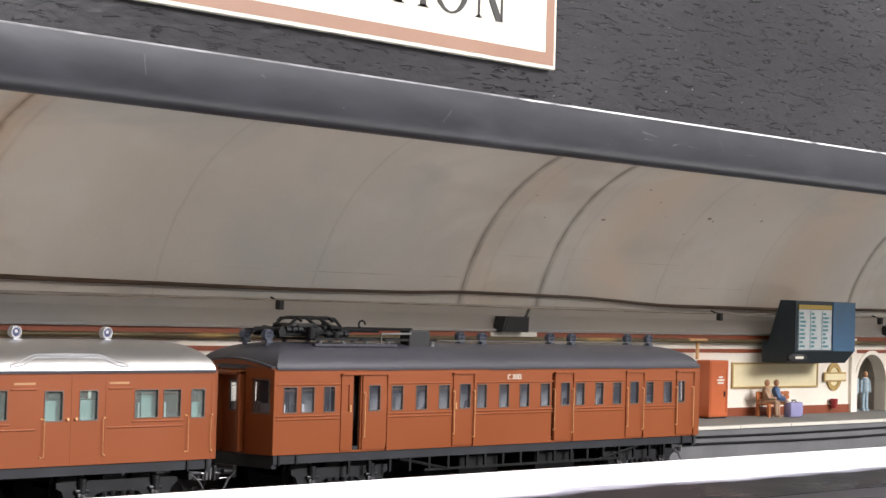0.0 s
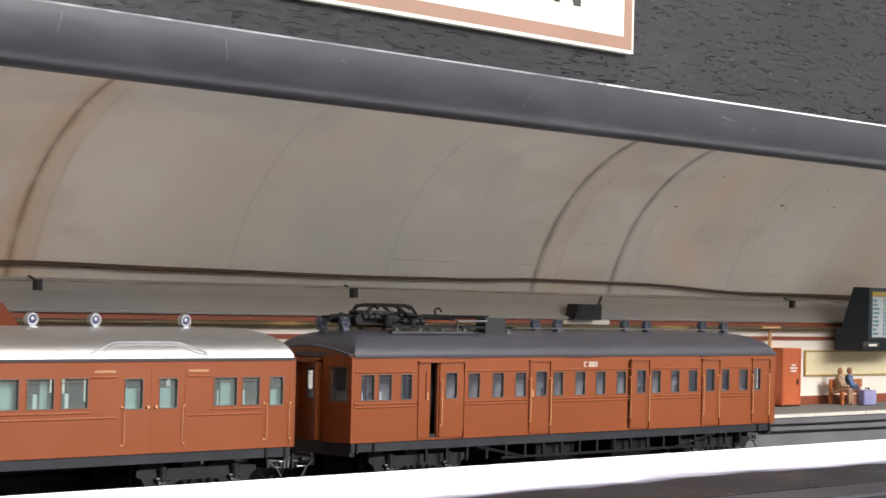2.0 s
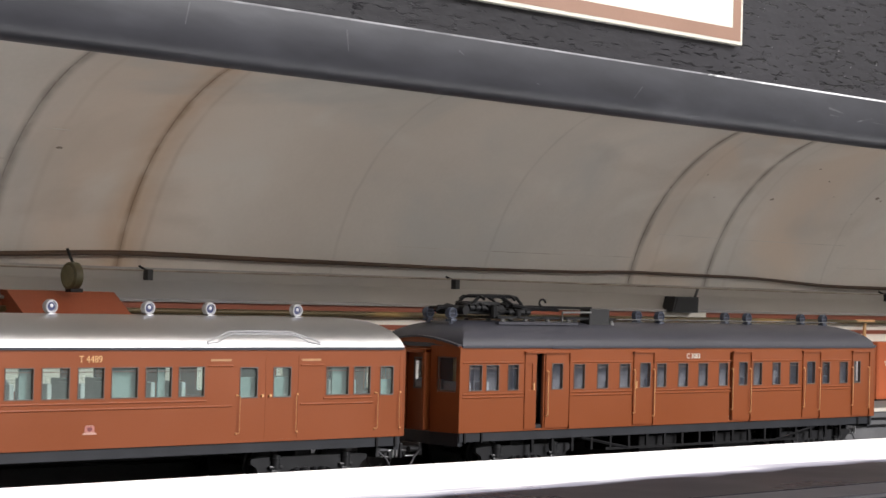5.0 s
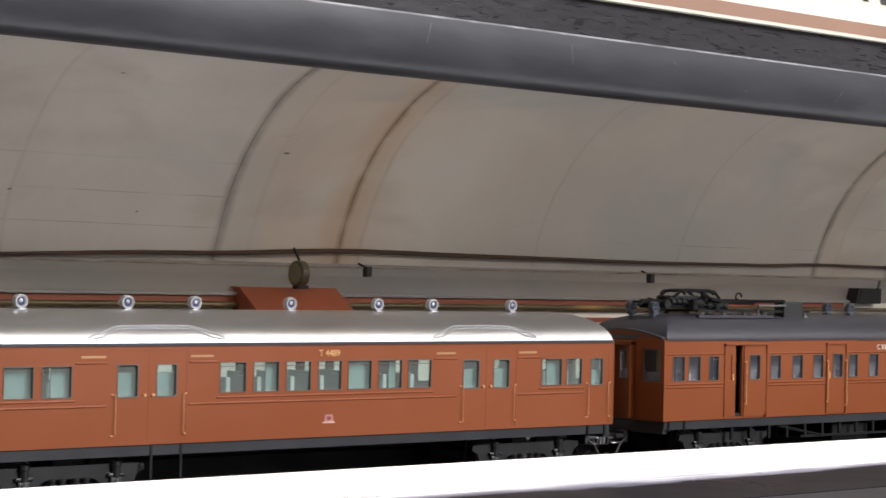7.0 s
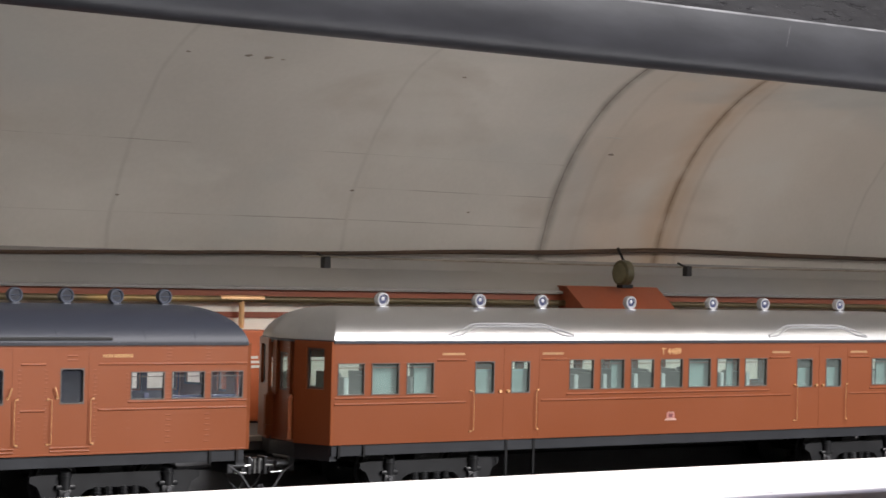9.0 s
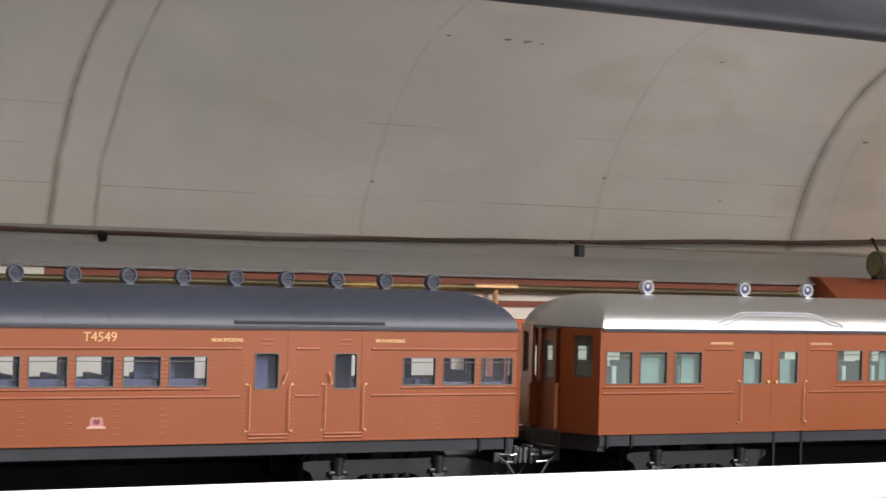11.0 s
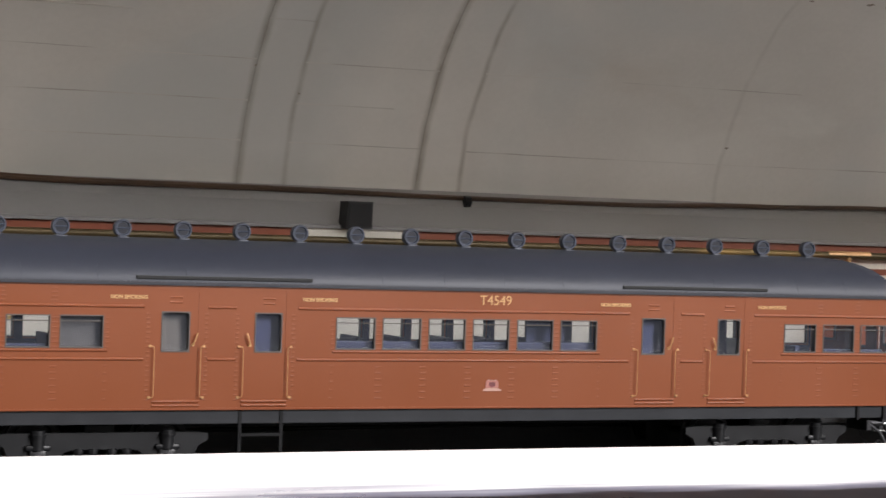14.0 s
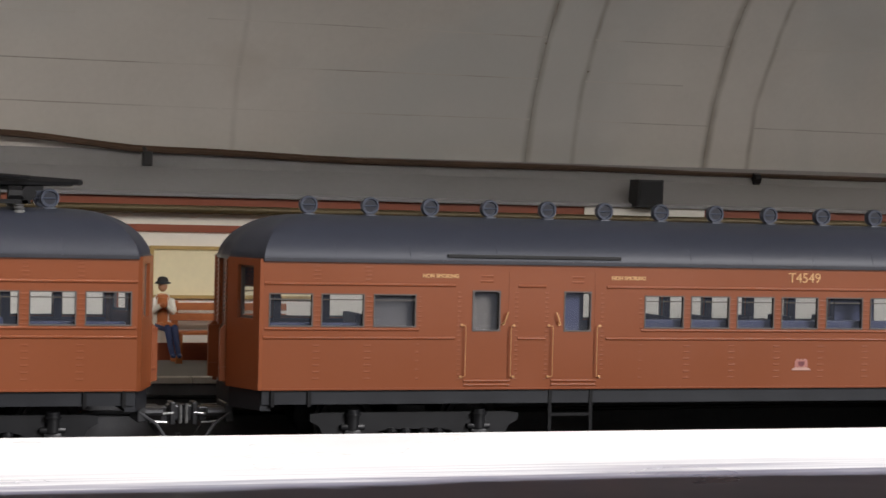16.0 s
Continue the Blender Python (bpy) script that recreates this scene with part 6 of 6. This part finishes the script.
def speaker(x, y, z, w, h, label):
    s = thing("loudspeaker", x, y, z, label, "loudspeaker", "loudspeakers under the vault")
    bm = B()
    lean = 0.12 if w > 14 else 0.06
    prism(bm, [(-w * 0.5, 0.0), (w * 0.5, 0.0), (w * 0.51, h), (-w * (0.5 - lean), h)], "y", -1.5, 4)
    part("case", bm, BLACKBOX, s)
    part("grille", prism(B(), [(-w * 0.44, 0.5), (w * 0.45, 0.5), (w * 0.45, h - 0.5), (-w * (0.44 - lean), h - 0.5)], "y", -1.8, -1.45), FRAME_BLACK, s, "dark cloth grille")
    part("bracket", box(B(), -1.2, 1.2, 3.8, 8.5, h * 0.45, h * 0.75), FRAME_BLACK, s, "black bracket")
    if w > 14:
        part("strap", rod(B(), (w * 0.48, 0.0, h - 0.3), (w * 0.48 + 12.0, 8.0, h + 3.4), 0.6, 8), FRAME_BLACK, s, "black strap up to the vault")
    return s


speaker(0.4, 80, 50.1, 6.9, 6.7, "black loudspeaker box fixed above the red frieze")
speaker(577.6, 80, 49.7, 16.5, 6.3, "wide black loudspeaker box fixed above the red frieze")
speaker(884, 80, 50.1, 13.0, 5.6, "wide black loudspeaker box fixed above the red frieze")
for x0, x1 in ((-15.2, 17.0), (567, 596)):
    np_ = thing("name_strip", (x0 + x1) / 2, 82.85, 47.7, "narrow cream name strip on the red frieze", "sign", "name strips")
    part("panel", box(B(), -(x1 - x0) / 2, (x1 - x0) / 2, -0.5, -0.02, 0, 2.1, 0.1), SIGNW, np_)

canopy = thing("stair_canopy", 284, 84, 44.0, "red-brown sloped canopy projecting from the wall", "canopy")
bm = B()
prism(bm, [(-0.05, 8.3), (-4.5, 8.2), (-14.5, 1.0), (-14.5, 0.0), (-0.05, 0.0)], "x", -19.5, 17.0)
part("hood", bm, REDBAND, canopy)
bm = B()
prism(bm, [(-0.05, 8.6), (-4.6, 8.5), (-15.0, 1.0), (-14.4, 0.8), (-4.4, 8.1), (-0.05, 8.2)], "x", -20.2, 17.7)
part("hood_edge", bm, REDBAND, canopy)

clock = thing("platform_clock", 282.7, 74, 57.0, "round olive-green platform clock hung from the cable on a rod", "clock")
bm = B()
lathe(bm, [(0.05, -1.6), (3.6, -1.6), (4.1, -1.2), (4.1, 1.2), (3.6, 1.6), (0.05, 1.6)], (0, 0, 0), "x", 24)
part("case", bm, OLIVE, clock, smooth=True)
part("dial", lathe(B(), [(0.05, -1.75), (3.1, -1.75), (3.2, -1.55), (0.05, -1.55)], (0, 0, 0), "x", 24), CLOCKFACE, clock, "dull olive dial")
part("hanger", rod(B(), (0, 0, 4.0), (0, 3, 8.0), 0.45), FRAME_BLACK, clock, "black rod")
part("foot_bracket", box(B(), -1.4, 3.0, -1.5, 1.5, -4.8, -3.6, 0.2), FRAME_BLACK, clock, "dark bracket")

cable = thing("sagging_cable", 0, 0, 0, "dark brown cable sagging along the foot of the vault", "cable")
ctrl = [(-560, 64), (-157, 63.3), (-118, 60.4), (-63, 59.2), (-19, 59.3), (34, 58.9), (79, 58.8), (122, 59.8), (166, 60.6), (249, 62.6), (320, 64.6), (378, 64.2), (460, 64.0), (520, 64.3), (560, 65.2), (625, 64.9), (707, 62.2), (792, 62.1), (889, 63.8), (1250, 63)]
pts = []
for (xa, za), (xb, zb) in zip(ctrl, ctrl[1:]):
    for k in range(6):
        f = k / 6
        f2 = f * f * (3 - 2 * f)
        pts.append((xa + (xb - xa) * f, 91.0, za + (zb - za) * f2))
part("cable", tube(B(), pts, 0.62, 7), CABLE, cable, smooth=True)
part("second_strand", tube(B(), [(x, y + 0.3, z + 0.3 - 0.35 * math.sin(x / 70)) for x, y, z in pts], 0.4, 6), CABLE, cable, smooth=True)
for x, z in ((34, 58.0), (-410, 62)):
    part("clip", rod(B(), (x, 90.0, z), (x + 1.6, 90.0, z), 1.5, 8), FRAME_BLACK, cable, "dark cable clip")
cond = thing("thin_conduit", 0, 77, 59.6, "thin grey-brown conduit below the vault", "conduit")
part("tube", tube(B(), [(x, 0, 0.25 * math.sin(x / 60)) for x in range(165, 1250, 20)], 0.26, 6), STAIN, cond, smooth=True)


def hanger(x, y, z):
    h = thing("conduit_bracket", x, y, z, "small black bracket hanging below the vault", "bracket", "conduit brackets")
    part("body", box(B(), -1.1, 1.1, -1.2, 1.2, -1.7, 1.7, 0.25), BLACKBOX, h)
    part("stem", rod(B(), (0.0, 0.6, 1.2), (0.0, 4.6, 2.6), 0.4), FRAME_BLACK, h, "thin stem")
    return h


hanger(-122.2, 86, 58.4)
for x in (172.4, 311.7, 444.8, 718.5, 862):
    hanger(x, 76, 58.1)


def bench(x, y, label, tall=1.0):
    b = thing("platform_bench", x, y, 12.2, label, "bench", "platform benches")
    for s in (-1, 1):
        bm = B()
        for dy in (-3.2, 3.0):
            box(bm, s * 12 - 0.7, s * 12 + 0.7, dy - 0.6, dy + 0.6, 0, 5.4 * tall)
        box(bm, s * 12 - 0.7, s * 12 + 0.7, 2.6, 3.6, 5.4 * tall, 11.6 * tall)
        part("leg_frame", bm, BENCH, b)
    for dy in (-3.0, -1.0, 1.0):
        part("seat_slat", box(B(), -14, 14, dy - 0.85, dy + 0.85, 5.4 * tall, 5.4 * tall + 0.7, 0.12), BENCH, b)
    for z in (7.8, 9.8):
        part("back_slat", box(B(), -14, 14, 2.3, 2.9, z * tall, z * tall + 1.7, 0.12), BENCH, b)
    return b


bench(-104.2, 77, "orange-brown slatted wooden platform bench", 1.2)
bench(768, 76, "orange-brown slatted wooden platform bench")


def ball(bm, c, r, sx=1, sy=1, sz=1):
    m = Matrix.Translation(c) @ Matrix.Diagonal((sx, sy, sz, 1))
    bmesh.ops.create_uvsphere(bm, u_segments=12, v_segments=8, radius=r, matrix=m)


def figure(x, y, z, seated, mats, label, turn=0.0, size=1.0, extra=()):
    """A painted model figure as one plain mesh; colours by height."""
    bm = B()
    if extra:
        # sitting forward, forearms raised to the chest, legs together to one side
        ball(bm, (0, 0.2, 15.9), 1.05, 1, 1, 1.25)
        rod(bm, (0, 0.8, 6.6), (0, 0.5, 13.4), 1.75, 12, 1.55)
        ball(bm, (0, 0.5, 13.0), 1.6, 1.15, 0.75, 0.8)
        for s in (-1, 1):
            rod(bm, (s * 0.7, 0.4, 7.0), (s * 0.8 + 1.6, -4.0, 6.6), 1.05, 10, 0.9)
            rod(bm, (s * 0.8 + 1.6, -3.9, 6.8), (s * 0.7 + 2.6, -5.0, 0.8), 0.85, 10, 0.6)
            ball(bm, (s * 0.7 + 2.8, -5.6, 0.5), 0.8, 0.8, 1.5, 0.65)
            rod(bm, (s * 1.9, 0.5, 13.0), (s * 2.5, -0.6, 10.0), 0.8, 8)
            rod(bm, (s * 2.5, -0.6, 10.0), (s * 0.5, -2.4, 11.6), 0.6, 8)
        ball(bm, (0, -2.5, 11.7), 0.75)
    elif seated:
        ball(bm, (0, 0.6, 15.6), 1.35, 1, 1, 1.2)
        rod(bm, (0, 0.8, 6.4), (0, 0.8, 13.2), 2.5, 12, 1.9)
        ball(bm, (0, 0.8, 12.8), 2.0, 1.1, 0.7, 0.8)
        for s in (-1, 1):
            rod(bm, (s * 1.2, 0.4, 6.9), (s * 1.5, -4.6, 6.9), 1.15, 10, 0.95)
            rod(bm, (s * 1.5, -4.4, 7.0), (s * 1.5, -4.8, 0.6), 0.95, 10, 0.7)
            box(bm, s * 1.5 - 0.7, s * 1.5 + 0.7, -6.6, -4.2, 0, 0.9)
            rod(bm, (s * 2.5, 0.6, 12.4), (s * 2.6, -1.2, 8.8), 0.75, 8)
            rod(bm, (s * 2.6, -1.2, 8.8), (s * 1.0, -3.4, 8.6), 0.65, 8)
    else:
        ball(bm, (0, 0, 18.6), 1.35, 1, 1, 1.2)
        rod(bm, (0, 0, 9.2), (0, 0, 16.4), 2.0, 12, 1.9)
        ball(bm, (0, 0, 15.8), 2.0, 1.1, 0.7, 0.8)
        for s in (-1, 1):
            rod(bm, (s * 1.0, 0, 9.8), (s * 1.15, 0, 0.5), 1.1, 10, 0.8)
            box(bm, s * 1.15 - 0.7, s * 1.15 + 0.7, -1.6, 0.8, 0, 0.8)
            rod(bm, (s * 2.5, 0, 15.6), (s * 2.9, -0.4, 9.4), 0.7, 8)
    if extra:
        lathe(bm, [(0.05, 16.5), (1.85, 16.45), (1.8, 16.75), (1.3, 16.95), (1.15, 17.7), (0.8, 18.0), (0.05, 18.1)], (0, 0.2, 0), "z", 14)
    bmesh.ops.scale(bm, vec=(size, size, size), verts=bm.verts)
    ob = part("figurine", bm, mats[0], None, label, True)
    for m in mats[1:] + tuple(extra):
        ob.data.materials.append(m)
    split = (0.0072, 0.0138) if seated else (0.0095, 0.0168)
    for f in ob.data.polygons:
        h = sum((ob.data.vertices[v].co for v in f.vertices), Vector()) / len(f.vertices) / size
        f.material_index = 0 if h.z < split[0] else (1 if h.z < split[1] else 2)
        if extra and h.z > 0.0164:
            f.material_index = 3
        if extra and 0.0085 < h.z < 0.0140 and abs(h.x) > 0.00135:
            f.material_index = 4
    ob.matrix_world = pose(x * MM, y * MM, z * MM, 0, 0, turn)
    ob["category"] = "figurine"
    return ob


figure(-119.6, 77.0, 13.6, True, (CLOTHN, BENCH, FLESH), "small painted seated figurine in a dark hat and orange top", -4, 1.0, (BLACKBOX, SIGNW))
figure(760, 76.0, 12.2, True, (CLOTH, CLOTH, FLESH), "small painted seated figurine in tan clothes on a bench", 12)
figure(768, 76.0, 12.2, True, (CLOTH, CLOTHB, FLESH), "small painted seated figurine in a navy top on a bench", 20)
figure(861, 89, 12.2, False, (CLOTHP, CLOTHP, FLESH), "small painted standing figurine in pale blue under the arch", 20)
figure(869, 88, 12.2, False, (CLOTHP, CLOTHP, FLESH), "small painted standing figurine in pale blue under the arch", -20)
sc = thing("suitcase", 770.5, 68.5, 12.2, "lilac suitcase standing on the platform by the bench", "suitcase")
part("shell", box(B(), -5.4, 5.4, -2.0, 2.0, 0, 7.0, 0.9), LILAC, sc, smooth=True)
part("handle", tube(B(), [(-1.6, 0, 6.9), (-1.4, 0, 7.8), (1.4, 0, 7.8), (1.6, 0, 6.9)], 0.3, 6), FRAME_BLACK, sc, "dark handle")
lb = thing("litter_bin", 828.3, 81.5, 14.6, "small red litter bin on the wall", "bin")
part("bucket", lathe(B(), [(0.05, 0), (1.5, 0), (1.9, 4.6), (1.6, 4.6), (1.3, 0.5), (0.05, 0.5)], (0, 0, 0), "z", 14), BIN, lb, smooth=True)
part("wall_bracket", box(B(), -0.6, 0.6, 1.4, 2.4, 2.4, 3.6), FRAME_BLACK, lb)

ib = thing("train_indicator_board", 786, 73, 42.0, "dark navy train indicator board with pale timetable columns", "indicator board")
bm = B()
prism(bm, [(-2.6, 24.8), (-11, 24.6), (-11, 1.0), (-6, -4.6), (7, -4.6), (7, 6), (4.4, 3)], "x", -26, 27)
part("case", bm, BOARDN, ib)
part("side_panel", box(B(), 6.5, 26.9, -11.5, -11.02, 1.2, 24.4, 0.15), BOARDB, ib, "blue side panel")
part("timetable", box(B(), -24, 5.0, -11.5, -11.02, 1.8, 20.6), PALE, ib, "pale timetable panel")
part("header", box(B(), -24, 5.0, -11.6, -11.02, 20.8, 22.8), YELLOW, ib, "mustard header strip")
bm = B()
for c, x in enumerate((-19.5, -9.5, 0.8)):
    box(bm, x - 4.6, x - 4.2, -11.62, -11.48, 2.2, 20.2)
    for j in range(9):
        w = 2.0 + 3.0 * rng.random()
        box(bm, x - 3.4, x - 3.4 + w, -11.62, -11.48, 3.0 + j * 1.9, 4.0 + j * 1.9)
part("timetable_print", bm, TEALBAR, ib, "teal lines of unreadable print", kind="stuff")
bm = B()
lathe(bm, [(0.05, -1.0), (1.6, -1.0), (2.2, -0.6), (2.2, 0.6), (1.6, 1.0), (0.05, 1.0)], (0, 0, 0), "y", 20)
bmesh.ops.scale(bm, vec=(3.6, 1, 1), verts=bm.verts)
lamp_sign = part("oval_sign", bm, BLACKBOX, ib, "black oval sign with a white word bar", smooth=True)
lamp_sign.location = (-21 * MM, -9 * MM, -1.9 * MM)
part("word_bar", box(B(), -3, 4, -1.15, -0.95, -0.5, 0.6), SIGNW, lamp_sign, "white word bar")

# unseen batten added to carry the fill lamps
strip = thing("strip_light", 340, -48.9, 113.5, "unseen white batten added behind the pelmet for the fill lamps", "strip light")
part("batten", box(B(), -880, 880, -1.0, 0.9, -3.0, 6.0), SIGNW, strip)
